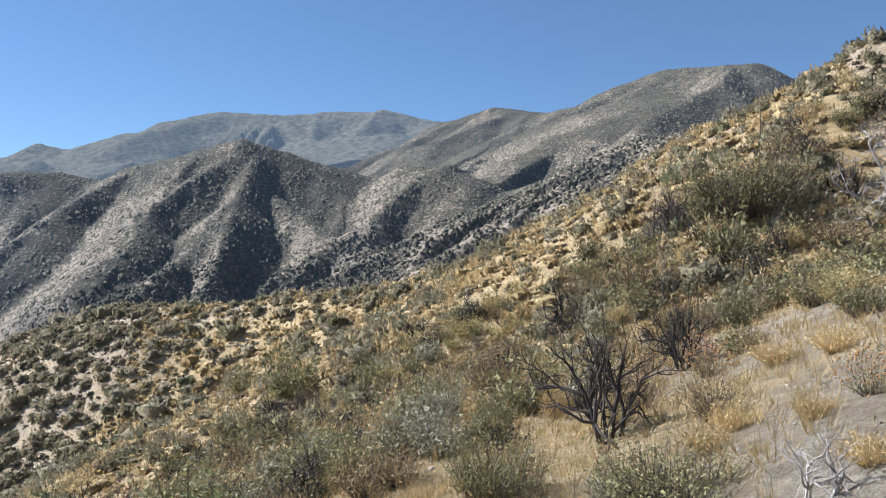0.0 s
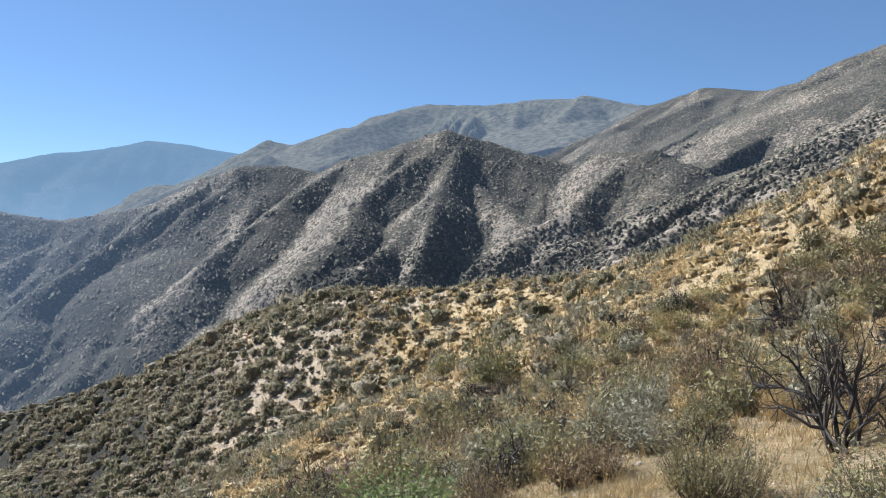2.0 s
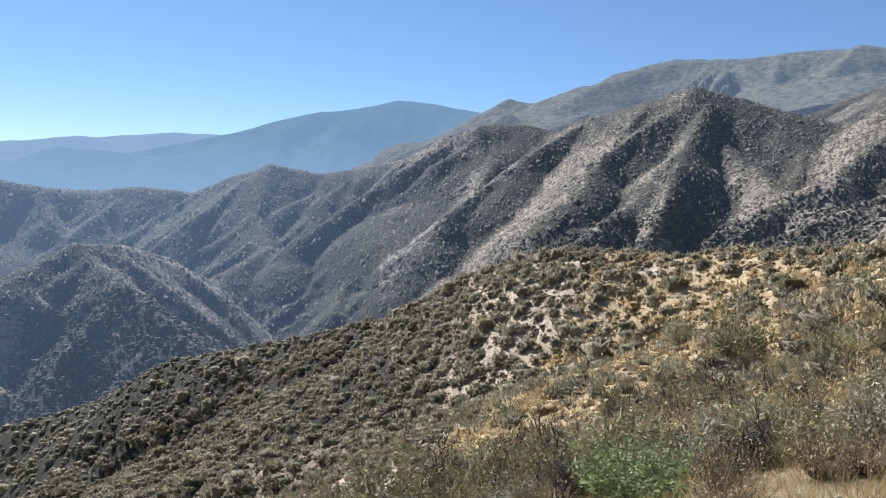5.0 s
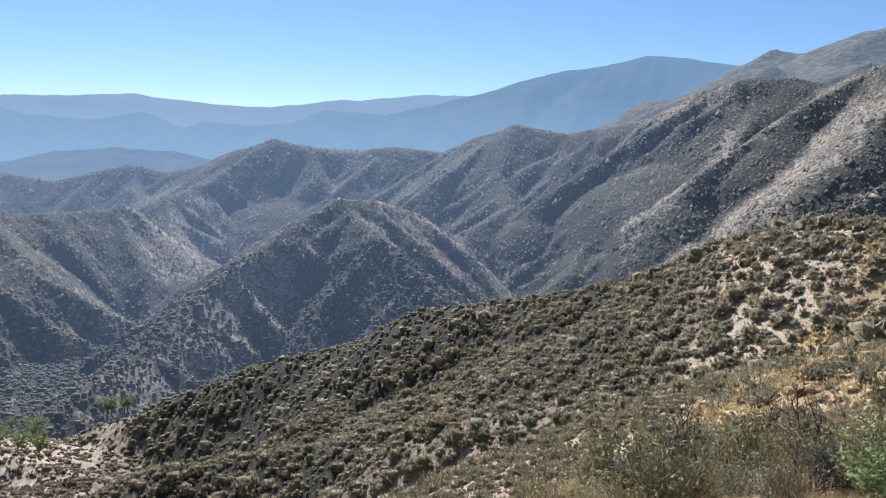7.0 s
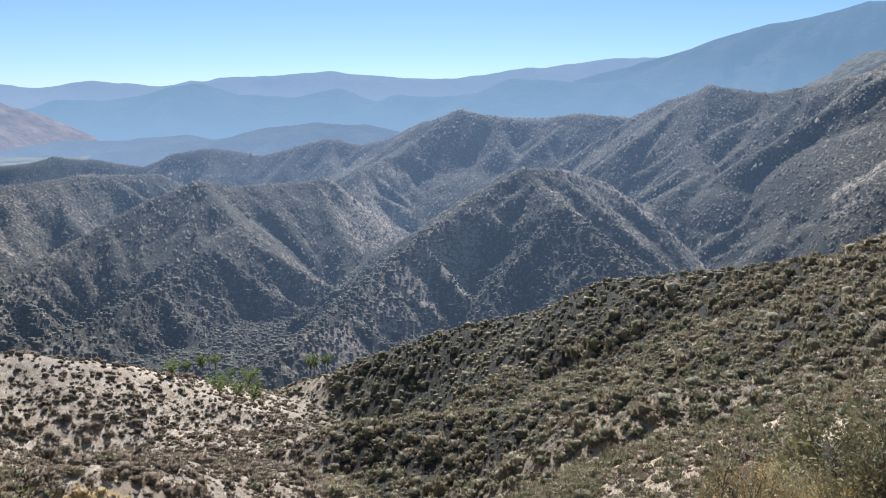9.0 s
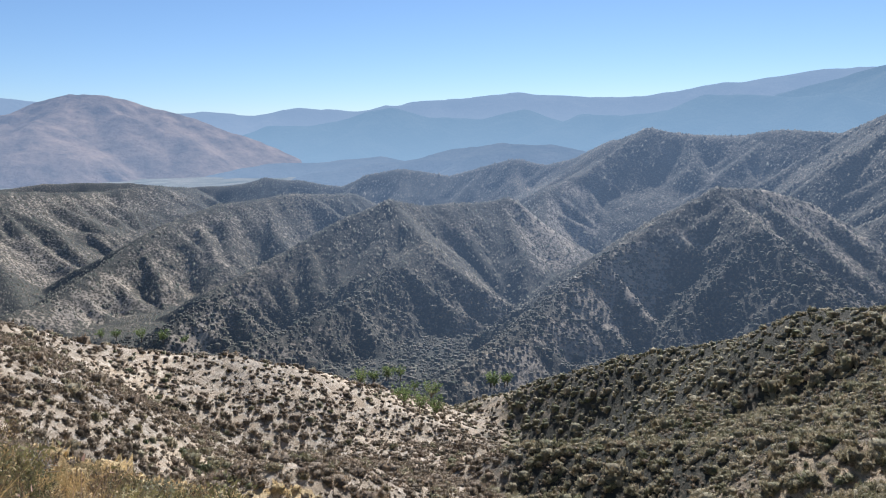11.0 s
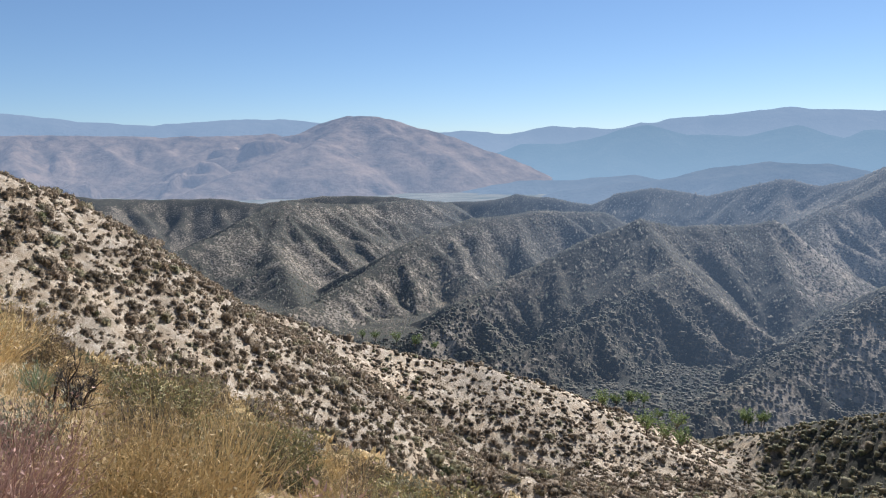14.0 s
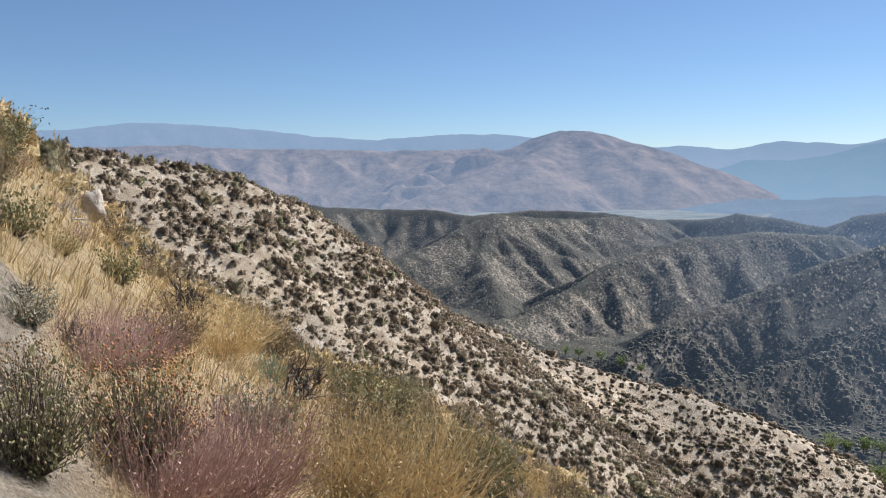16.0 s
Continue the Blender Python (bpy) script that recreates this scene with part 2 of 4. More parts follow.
# the slope round the path: bearing, fall to the metre
FAN = np.array([(-130, 0.42), (-90, 0.33), (-60, 0.2), (-40, 0.09), (-31, 0.05), (-20, -0.04), (-12, -0.10), (-5, -0.12), (5, -0.16), (15, -0.23),
                (28, -0.30), (40, -0.40), (57, -0.57), (75, -0.60), (90, -0.515), (98, -0.44), (105, -0.385), (112, -0.305), (118, -0.245), (124, -0.212), (130, -0.13), (136, -0.06), (139, 0.01),
                (143, 0.095), (150, 0.2), (180, 0.3), (230, 0.42)])
TRAIL = radians(57)              # the path runs across this bearing


def own_slope(x, y):
    r, b = np.hypot(x, y), np.degrees(np.arctan2(-x, y))
    b = np.where(b < -130, b + 360, b)
    fall = (np.interp(b - 2, FAN[:, 0], FAN[:, 1]) + np.interp(b + 2, FAN[:, 0], FAN[:, 1])) / 2
    over = np.clip((b - 8) / 30, 0, 1) * np.clip((200 - b) / 40, 0, 1)
    u = -math.sin(TRAIL) * x + math.cos(TRAIL) * y
    flat = np.clip(1 - (r / 3.5) ** 2, 0, 1) * np.exp(-(u / 1.1) ** 2)
    z = fall * r * (1 - 0.9 * flat)
    back = np.clip((b - 92) / 8, 0, 1)
    z = z - 0.006 * over * (1 - back) * np.maximum(r - 20, 0) ** 2 - 0.016 * back * over * np.maximum(r - 36, 0) ** 2
    return np.minimum(z, 60 + 0.05 * r)


def lay(ridges, base, x, y, soft):
    z = np.array(base, float)
    for r in ridges:
        line = r[5]
        reach = (line[:, 2].max() + 170) / min(r[0], r[1])
        near = (x > line[:, 0].min() - reach) & (x < line[:, 0].max() + reach) & (y > line[:, 1].min() - reach) & (y < line[:, 1].max() + reach)
        if near.any():
            z[near] = soft_max(z[near], ridge_height(r, x[near], y[near]), soft if np.isscalar(soft) else soft[near])
    return z


HILLS = [
    ridge(.64, .6, 4, .12, 18, [(28.0, 47.7, 14.5), (22.1, 54.0, 10.8), (16.5, 60.1, 7.1), (9.2, 69.7, 2.7), (-1.5, 82.3, -1.4), (-9.1, 89.9, -3.2), (-19.9, 93.2, -4.2), (-29.3, 93.9, -5.8), (-43.9, 101.2, -6.6), (-55.4, 104.6, -10.1)]),  # near spur
    ridge(0.64, 0.7, 4, 0.16, 16, [(-23.4, 57.8, -13.5), (-37.2, 62.0, -20.4), (-58.8, 54.7, -28.1), (-74.5, 51.1, -35.0), (-86.6, 44.5, -40.1), (-99.2, 32.3, -44.8), (-105.7, 23.6, -49.7)]),  # low spur
    ridge(.8, .85, 3, 0.06, 15, [(-48.9, -73.5, 5.5), (-54.5, -74.0, 4.6), (-66.2, -73.3, 3.2), (-82.1, -69.6, 1.2), (-90.8, -66.7, -2.6), (-99.6, -62.7, -10.0), (-112.3, -59.7, -17.9), (-124.1, -54.2, -24.9)]),  # white spur
    ridge(.62, .46, 3, 0.1, 15, [(-124.1, -54.2, -24.9), (-139.3, -37.1, -36.1), (-146.8, -18.0, -40.9), (-146.4, -0.5, -47.6), (-143.7, 8.8, -51.2), (-138.6, 18.5, -53.5), (-131.8, 27.5, -56.4), (-125.2, 34.2, -58.2), (-118.4, 43.1, -58.0)]),  # white spur low
    ridge(.5, .55, 3, 0.14, 12, [(-52.5, -13.9, -23.8), (-62.0, -6.7, -30.3), (-68.2, -3.0, -29.4), (-71.2, 3.9, -33.1), (-72.4, 12.0, -37.1), (-73.0, 18.5, -41.1)]),  # corner knoll
    ridge(.7, .7, 3, .22, 17, [(-55.4, 104.6, -10.1), (-66.5, 102.7, -15.9), (-79.2, 101.0, -21.8), (-102.1, 96.2, -28.2), (-118.0, 93.1, -32.4), (-133.1, 89.3, -40.7), (-149.1, 82.3, -47.4), (-159.4, 75.5, -52.5), (-177.1, 58.0, -63.1), (-189.8, 46.1, -71.5), (-202.7, 33.1, -78.6)]),  # near spur low
    ridge(0.82, 0.74, 5.6, 0.12, 55, [(-41, 428, 42.9), (-68, 435, 49.7), (-93, 441, 58.7), (-117, 440, 65.8), (-141, 438, 59.8), (-159, 437, 53.9), (-182, 439, 49.4), (-201, 442, 41.8)]),  # lit hill
    ridge(0.84, 0.96, 3.5, 0.1, 40, [(-156, 428, 51.1), (-132, 404, 33.6), (-118, 383, 19.1), (-117, 341, -1.0), (-125, 295, -18.5)]),  # lit spur
    ridge(0.9, 0.84, 4.2, 0.1, 35, [(-116, 437, 64.4), (-95, 404, 33.0), (-60, 366, 11.4), (-21, 320, -6.0)]),  # brown spur
    ridge(0.74, 0.84, 8.4, 0.14, 40, [(-37, 429, 41.9), (-21, 415, 47.1), (3, 400, 45.8), (17, 385, 38.2), (21, 365, 22.8), (5, 345, 9.2), (-14, 320, -7.0)]),  # round hill
    ridge(0.6, 0.6, 5.6, 0.22, 30, [(105, 313, 50.8), (93, 333, 51.1), (80, 351, 49.6), (59, 366, 38.0), (27, 379, 29.1), (-2, 350, 4.2)]),  # rocky slope
    ridge(0.84, 0.78, 5.6, 0.18, 46, [(-205, 445, 42.4), (-226, 446, 46.5), (-254, 437, 46.9), (-278, 434, 39.4), (-299, 432, 29.8), (-318, 424, 21.4), (-365, 405, 10.5), (-403, 389, 15.3), (-432, 380, 7.3), (-462, 367, -5.9), (-489, 348, -3.8), (-519, 331, -7.3), (-548, 302, -6.8), (-567, 275, -0.6), (-587, 257, -13.5)]),  # blue hill
    ridge(0.9, 0.9, 3.5, 0.1, 40, [(-255, 431, 44.8), (-226, 395, 12.3), (-209, 353, -16.6), (-210, 323, -33.7)]),  # blue spur a
    ridge(0.9, 0.9, 3.5, 0.1, 40, [(-315, 420, 20.4), (-287, 373, -14.6), (-264, 314, -44.4), (-244, 279, -60.0)]),  # blue spur b
    ridge(0.86, 0.86, 4.2, 0.1, 36, [(-400, 386, 14.4), (-367, 340, -18.8), (-332, 319, -35.8), (-289, 305, -52.7), (-242, 281, -67.4)]),  # mid knob
    ridge(0.86, 0.86, 3.5, 0.1, 36, [(-330, 318, -36.4), (-323, 277, -47.9), (-288, 232, -69.4)]),  # mid knob b
    ridge(0.82, 0.86, 3.5, 0.14, 38, [(-327, 280, -57.2), (-329, 262, -47.0), (-330, 244, -37.1), (-328, 220, -30.7), (-331, 197, -29.3), (-329, 171, -39.7), (-317, 138, -55.5), (-293, 102, -68.9), (-252.8, 62.1, -77.3), (-231.9, 40.0, -82.7)]),  # pyramid
    ridge(0.84, 0.84, 3.5, 0.14, 38, [(-331, 197, -29.3), (-291, 196, -44.9), (-254, 195, -57.3), (-232, 191, -66.9)]),  # pyramid b
    ridge(0.74, 0.74, 4.9, 0.17, 40, [(-301, 424, 21.3), (-340, 427, 17.6), (-378, 420, 11.1), (-418, 403, 16.8), (-446, 387, 3.7), (-471, 372, -9.0), (-491, 354, -4.0), (-517, 324, -9.4), (-542, 292, -5.1), (-558, 271, -1.1), (-578, 252, -9.9)]),  # peak spur
    ridge(0.72, 0.72, 6.3, 0.21, 48, [(-597, 257, -9.7), (-627, 237, -26.2), (-655, 218, -31.9), (-673, 193, -27.1), (-696, 167, -35.3), (-717, 140, -44.0), (-739, 99, -36.1), (-757, 67, -42.1), (-769, 39, -53.9), (-785, -2, -48.3), (-799, -38, -44.2), (-808, -63, -51.5), (-821, -125, -54.3), (-831, -182, -47.6), (-839, -265, -46.5), (-834, -338, -54.1), (-830, -397, -47.7), (-824, -454, -47.9), (-776, -512, -43.1), (-781, -592, -32.9)]),  # dark crest
    ridge(0.79, 0.84, 3.5, 0.14, 36, [(-443, 124, -41.5), (-438, 105, -42.6), (-425, 70, -41.3), (-413, 47, -36.8), (-400, 17, -46.9), (-380, -13, -58.5), (-353, -40, -68.7), (-315, -58, -79.1)]),  # cone
    ridge(0.84, 0.74, 2.8, 0.1, 34, [(-411, 47, -36.6), (-371, 59, -54.3), (-329, 26, -69.3), (-290.1, -11.0, -75.7), (-274.0, -27.5, -75.3)]),  # cone b
    ridge(0.84, 0.84, 4.2, 0.14, 38, [(-570, 246, -19.9), (-513, 171, -43.3), (-466, 154, -61.4), (-424, 119, -75.1)]),  # knuckle
    ridge(0.79, 0.74, 4.2, 0.21, 32, [(-559, 37, -44.4), (-540, -6, -41.2), (-519, -31, -42.9), (-502, -55, -43.3), (-480, -74, -49.1), (-451, -91, -56.7), (-423, -105, -66.4), (-381, -121, -76.9), (-356, -133, -77.4)]),  # rib hill
    ridge(0.74, 0.74, 4.9, 0.21, 34, [(-694, -96, -45.8), (-669, -122, -41.0), (-642, -156, -43.3), (-602, -186, -40.6), (-563, -209, -34.2), (-526, -222, -45.1), (-491, -237, -56.2), (-457, -249, -61.9)]),  # ash hill
    ridge(0.78, 0.78, 3.5, 0.14, 32, [(-563, -209, -35.1), (-503, -197, -58.6), (-451, -166, -76.6), (-406, -142, -84.9)]),  # ash spur
    ridge(0.66, 0.66, 8.4, 0.2, 60, [(230, 555, 139.1), (186, 613, 148.3), (167, 660, 148.6), (136, 728, 140.5), (111, 793, 146.0), (62, 878, 167.4), (28, 950, 168.6), (-10, 1020, 170.5)]),  # steep ridge
    ridge(0.72, 0.72, 6.3, 0.18, 40, [(137, 728, 139.5), (79, 656, 100.4), (25, 580, 69.4)]),  # steep spur
]


SPURS = [spur for k, r in enumerate(HILLS[6:]) for spur in side_spurs(r, 40 + k)]


def valley(r):
    return -88 - 0.03 * np.clip(r - 450, 0, 1700)


def height(x, y):
    x, y = np.asarray(x, float), np.asarray(y, float)
    r = np.hypot(x, y)
    soft = 0.5 + 0.004 * np.minimum(r, 900)
    z = soft_max(own_slope(x, y), valley(r), soft + 2)
    z = lay(HILLS, z, x, y, soft)
    z = lay(SPURS, z, x, y, 0.7)
    rough = np.clip(r / 150, 0.08, 1.5)
    z = z + rough * 1.15 * fbm(x / 21, y / 21) + 0.2 * fbm(x / 1.6, y / 1.6, 4) * np.clip(r / 4, 0, 1)
    far = np.clip((r - 1000) / 300, 0, 1)
    return z * (1 - far) + (valley(r) + 3 * fbm(x / 160, y / 160)) * far


def ground_at(x, y):
    return float(height(np.array([x]), np.array([y]))[0])


def sheet(name, angles, radii, heights, material, extra=None, closed=False):
    """A sheet of ground, laid out in rings round the path."""
    a, r = np.meshgrid(np.radians(angles), radii, indexing="ij")
    x, y = -np.sin(a) * r, np.cos(a) * r
    z = heights(x, y)
    na, nr = a.shape
    verts = np.stack([x, y, z], -1).reshape(-1, 3)
    i = np.arange(na if closed else na - 1)[:, None]
    j = np.arange(nr - 1)[None]
    i2 = (i + 1) % na
    quads = np.stack([i * nr + j, i * nr + j + 1, i2 * nr + j + 1, i2 * nr + j], -1).reshape(-1, 4)
    me = quick_mesh(name, verts, quads)
    me.materials.append(material)
    me.polygons.foreach_set("use_smooth", np.ones(len(quads), bool))
    for key, value in (extra(x, y, z) if extra else {}).items():
        me.attributes.new(key, "FLOAT", "POINT").data.foreach_set("value", np.asarray(value, np.float32).ravel())
    me.update()
    return new(name, me)


def quick_mesh(name, verts, faces):
    me = bpy.data.meshes.new(name)
    k = faces.shape[1]
    me.vertices.add(len(verts))
    me.vertices.foreach_set("co", np.asarray(verts, np.float32).ravel())
    me.loops.add(faces.size)
    me.loops.foreach_set("vertex_index", faces.astype(np.int32).ravel())
    me.polygons.add(len(faces))
    me.polygons.foreach_set("loop_start", np.arange(0, faces.size, k, dtype=np.int32))
    me.update(calc_edges=True)
    return me


def bearing(x, y):
    return np.degrees(np.arctan2(-x, y))


def near_line(r, x, y):
    """How far points lie from a crest line."""
    best = np.full(x.shape, 1e9)
    line = r[5]
    for a, b in zip(line[:-1], line[1:]):
        d = b - a
        t = np.clip(((x - a[0]) * d[0] + (y - a[1]) * d[1]) / (d[0] ** 2 + d[1] ** 2), 0, 1)
        best = np.minimum(best, np.hypot(x - a[0] - t * d[0], y - a[1] - t * d[1]))
    return best


FACE_B, FACE_R = np.arange(-40, 156.0, 1.0), np.geomspace(60, 1100, 150)


def slope_grid():
    a, r = np.meshgrid(np.radians(FACE_B), FACE_R, indexing="ij")
    z = height(-np.sin(a) * r, np.cos(a) * r)
    dr = np.gradient(z, axis=1) / np.gradient(r, axis=1)
    da = np.gradient(z, axis=0) / (math.radians(1.0) * r)
    return np.stack([-(dr * -np.sin(a) + da * -np.cos(a)), -(dr * np.cos(a) + da * -np.sin(a))])


SLOPES = slope_grid()


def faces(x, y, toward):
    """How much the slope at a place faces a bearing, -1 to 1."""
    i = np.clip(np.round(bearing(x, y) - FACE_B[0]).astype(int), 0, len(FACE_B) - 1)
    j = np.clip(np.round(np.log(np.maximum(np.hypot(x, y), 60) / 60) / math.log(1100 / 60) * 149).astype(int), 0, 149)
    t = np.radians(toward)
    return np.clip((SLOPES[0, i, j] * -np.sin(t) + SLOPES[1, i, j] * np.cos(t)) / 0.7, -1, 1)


def covers(x, y, z=None):
    """How the soil is covered: straw-coloured grass, pale ashy ground, dark scrub."""
    r, b = np.hypot(x, y), bearing(x, y)
    patch = fbm(x / 14, y / 14, 4)
    streak = fbm(x / 5, y / 5, 3)
    gold = np.clip(1 - np.abs(b - 2) / np.clip(36 - 0.22 * (r - 25), 14, 36), 0, 1) * np.clip((125 - r) / 40, 0, 1)
    gold = np.maximum(gold, 1.1 * np.clip((b - 88) / 10, 0, 1) * np.clip((66 - r) / 12, 0, 1))
    straw = 0.66 * (gold > 0.02) + 0.34 * gold - (0.2 + 0.22 * (b < -6)) * np.clip((40 - r) / 20, 0, 1) * (b < 60) + 0.55 * patch + 0.3 * streak - 0.1
    straw = np.where(gold > 0.02, straw, 0)
    pale = np.clip(1.1 - np.minimum(np.minimum(near_line(HILLS[2], x, y), near_line(HILLS[3], x, y)), 20 + near_line(HILLS[4], x, y)) / 60, 0, 1) * np.clip((b - 62) / 10, 0, 1) + 0.25 + 0.35 * patch + 0.4 * np.clip((-6 - b) / 6, 0, 1) * np.clip((30 - r) / 8, 0, 1)
    own = np.clip((r - 105) / 25, 0, 1) * np.clip((34 - b) / 10, 0, 1)
    shade = np.clip((b - 24) / 12, 0, 1) * np.clip((86 - b) / 16, 0, 1) * np.clip((r - 45) / 40, 0, 1)
    scrub = 0.75 * np.maximum(np.maximum(own, 1.0 * shade), np.clip((r - 165) / 40, 0, 1)) + 0.2 * fbm(x / 60, y / 60) * (r > 50)
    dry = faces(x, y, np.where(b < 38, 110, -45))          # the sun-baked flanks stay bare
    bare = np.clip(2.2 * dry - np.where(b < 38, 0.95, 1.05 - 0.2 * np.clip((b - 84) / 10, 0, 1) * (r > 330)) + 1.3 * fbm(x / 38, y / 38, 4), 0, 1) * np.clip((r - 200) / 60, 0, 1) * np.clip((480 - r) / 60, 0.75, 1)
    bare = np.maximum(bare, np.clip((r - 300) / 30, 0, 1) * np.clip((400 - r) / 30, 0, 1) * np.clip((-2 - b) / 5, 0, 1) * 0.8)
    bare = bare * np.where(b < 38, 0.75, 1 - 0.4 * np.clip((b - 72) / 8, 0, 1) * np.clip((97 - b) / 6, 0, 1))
    # besides growth: shade painted into flanks facing away and hills past bearing 72
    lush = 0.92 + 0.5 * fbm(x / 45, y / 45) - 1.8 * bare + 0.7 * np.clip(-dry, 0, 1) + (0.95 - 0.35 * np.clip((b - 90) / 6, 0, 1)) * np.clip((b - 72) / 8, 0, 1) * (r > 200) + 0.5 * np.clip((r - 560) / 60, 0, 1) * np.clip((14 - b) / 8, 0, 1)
    on_path = np.clip(1.6 - np.abs(-math.sin(TRAIL) * x + math.cos(TRAIL) * y) / 0.6, 0, 1) * np.clip((9 - r) / 2, 0, 1)
    straw, pale = straw * (1 - on_path), np.maximum(pale, on_path)
    return {"bare": bare, "lush": np.clip(lush, -0.7, 2.4), "straw": np.clip(straw, 0, 1), "pale": np.clip(pale, 0, 1), "scrub": np.clip(scrub, 0, 1)}


HILLS_FROM = 204


def ground_heights(x, y):
    """The near ground, which runs on under the far hills to the horizon."""
    r = np.hypot(x, y)
    return height(x, y) - 0.03 * (r > HILLS_FROM - 1) - 12 * np.clip((r - HILLS_FROM - 1) / 12, 0, 1)


seen = np.arange(-38, 154.01, 0.4)
behind = np.arange(158, 321, 4.0)
rings = np.concatenate([[0.02, 0.2, 0.4], np.geomspace(0.6, 216, 300), np.geomspace(222, 1100, 60), np.geomspace(1120, 4850, 30)])
ground = sheet("ground", np.concatenate([seen, behind]), rings, ground_heights, GROUND, covers, True)
tagged(ground, "sandy mountainside with a path above a deep canyon", "ground", kind="structure")
# the far hills' soil carries haze as glow in its material
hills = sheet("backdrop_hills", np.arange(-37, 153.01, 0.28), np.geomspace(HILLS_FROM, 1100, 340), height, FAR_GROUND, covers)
tagged(hills, "scrub-covered hills with ribs and gullies beyond the canyon", "hills", kind="structure")


def sight_grid():
    """How steeply one looks over the crests, by bearing and distance: what lies lower is hidden behind them."""
    b, r = np.arange(-38, 154, 0.5), np.geomspace(20, 1100, 260)
    a, rr = np.meshgrid(np.radians(b), r, indexing="ij")
    rise = (height(-np.sin(a) * rr, np.cos(a) * rr) - EYE) / rr
    return np.maximum.accumulate(rise, axis=1)


SIGHT = sight_grid()


def in_sight(x, y, tall):
    r = np.hypot(x, y)
    i = np.clip(np.round((bearing(x, y) + 38) / 0.5).astype(int), 0, SIGHT.shape[0] - 1)
    j = np.clip(np.floor(np.log(r / 20) / math.log(1100 / 20) * 259).astype(int) - 1, 0, 259)
    return (height(x, y) + tall - EYE) / r > SIGHT[i, j]


def range_heights(ridges, base, longest=500, gap=2.0):
    spurs = [spur for k, r in enumerate(ridges) for spur in side_spurs(r, 90 + k, longest, base, gap)]

    def inner(x, y):
        z = lay(ridges, np.full(x.shape, float(base)), x, y, 14.0)
        z = lay(spurs, z, x, y, 8.0)
        return z + 9 * fbm(x / 90, y / 90, 5)
    return inner


def backdrop(name, label, ridges, span, reach, base, material, step=0.2, rings=90, longest=500, gap=2.0):
    ob = sheet(name, np.arange(span[0], span[1], step), np.linspace(*reach, rings), range_heights(ridges, base, longest, gap), material)
    return tagged(ob, label, "mountain range", kind="structure")


BACK = [
    ridge(.7, .7, 14, .3, 60, [(106, 1346, 226.0), (-14, 1400, 236.6), (-115, 1446, 268.5), (-208, 1486, 272.7), (-268, 1497, 268.9), (-378, 1514, 272.5), (-457, 1534, 278.8), (-573, 1537, 261.7), (-667, 1542, 226.0), (-763, 1519, 200.9), (-815, 1515, 211.7), (-877, 1503, 183.3), (-981, 1450, 124.9), (-1077, 1392, 74.4), (-1180, 1320, 31.5)]),  # back ridge
    ridge(.7, .7, 10, .25, 50, [(-207, 1476, 268.7), (-246, 1378, 202.4), (-339, 1203, 124.3)]),  # back spur
    ridge(.65, .65, 8, .2, 40, [(-598, 1211, 112.8), (-664, 1233, 144.2), (-707, 1232, 140.0), (-773, 1227, 117.4)]),  # back knob
]
BLUE = [
    ridge(.75, .75, 30, .25, 200, [(-1207, 2747, 250.7), (-1556, 2624, 326.4), (-1718, 2557, 350.6), (-1855, 2484, 365.1), (-1986, 2419, 332.2), (-2173, 2295, 297.6), (-2285, 2213, 261.7), (-2424, 2089, 199.7), (-2667, 1857, 119.5)]),  # blue mountain
    ridge(.6, .6, 25, .25, 160, [(-2702, 731, -63.3), (-2607, 873, 1.6), (-2519, 970, 42.8), (-2420, 1078, 34.5), (-2307, 1197, 49.0), (-2214, 1264, 92.0), (-2119, 1325, 88.1), (-1998, 1416, 71.8), (-1897, 1469, 79.9), (-1753, 1564, 34.7), (-1608, 1643, -13.6)]),  # blue low
    ridge(.5, .5, 25, .25, 160, [(-3297, -130, 26.7), (-3288, 28, 22.9), (-3271, 195, 54.4), (-3252, 302, 84.0), (-3232, 388, 95.7), (-3199, 537, 51.4), (-3143, 757, 40.7), (-3083, 935, 78.0), (-3029, 1064, 29.5), (-2969, 1193, -3.0)]),  # valley ridge
]
LOW = [
    ridge(.34, .34, 16, .25, 90, [(-1849, 30, -96.2), (-1829, 149, -85.1), (-1802, 259, -69.2), (-1768, 370, -45.1), (-1730, 468, -30.9), (-1686, 564, -37.3), (-1637, 657, -63.1), (-1582, 748, -91.2)]),  # dark low
    ridge(.3, .3, 15, .25, 80, [(-2489, -226, -114.1), (-2480, -108, -99.7), (-2466, 12, -98.1), (-2446, 137, -87.6), (-2420, 248, -83.4), (-2389, 360, -101.2), (-2352, 473, -115.6)]),  # valley knoll
]
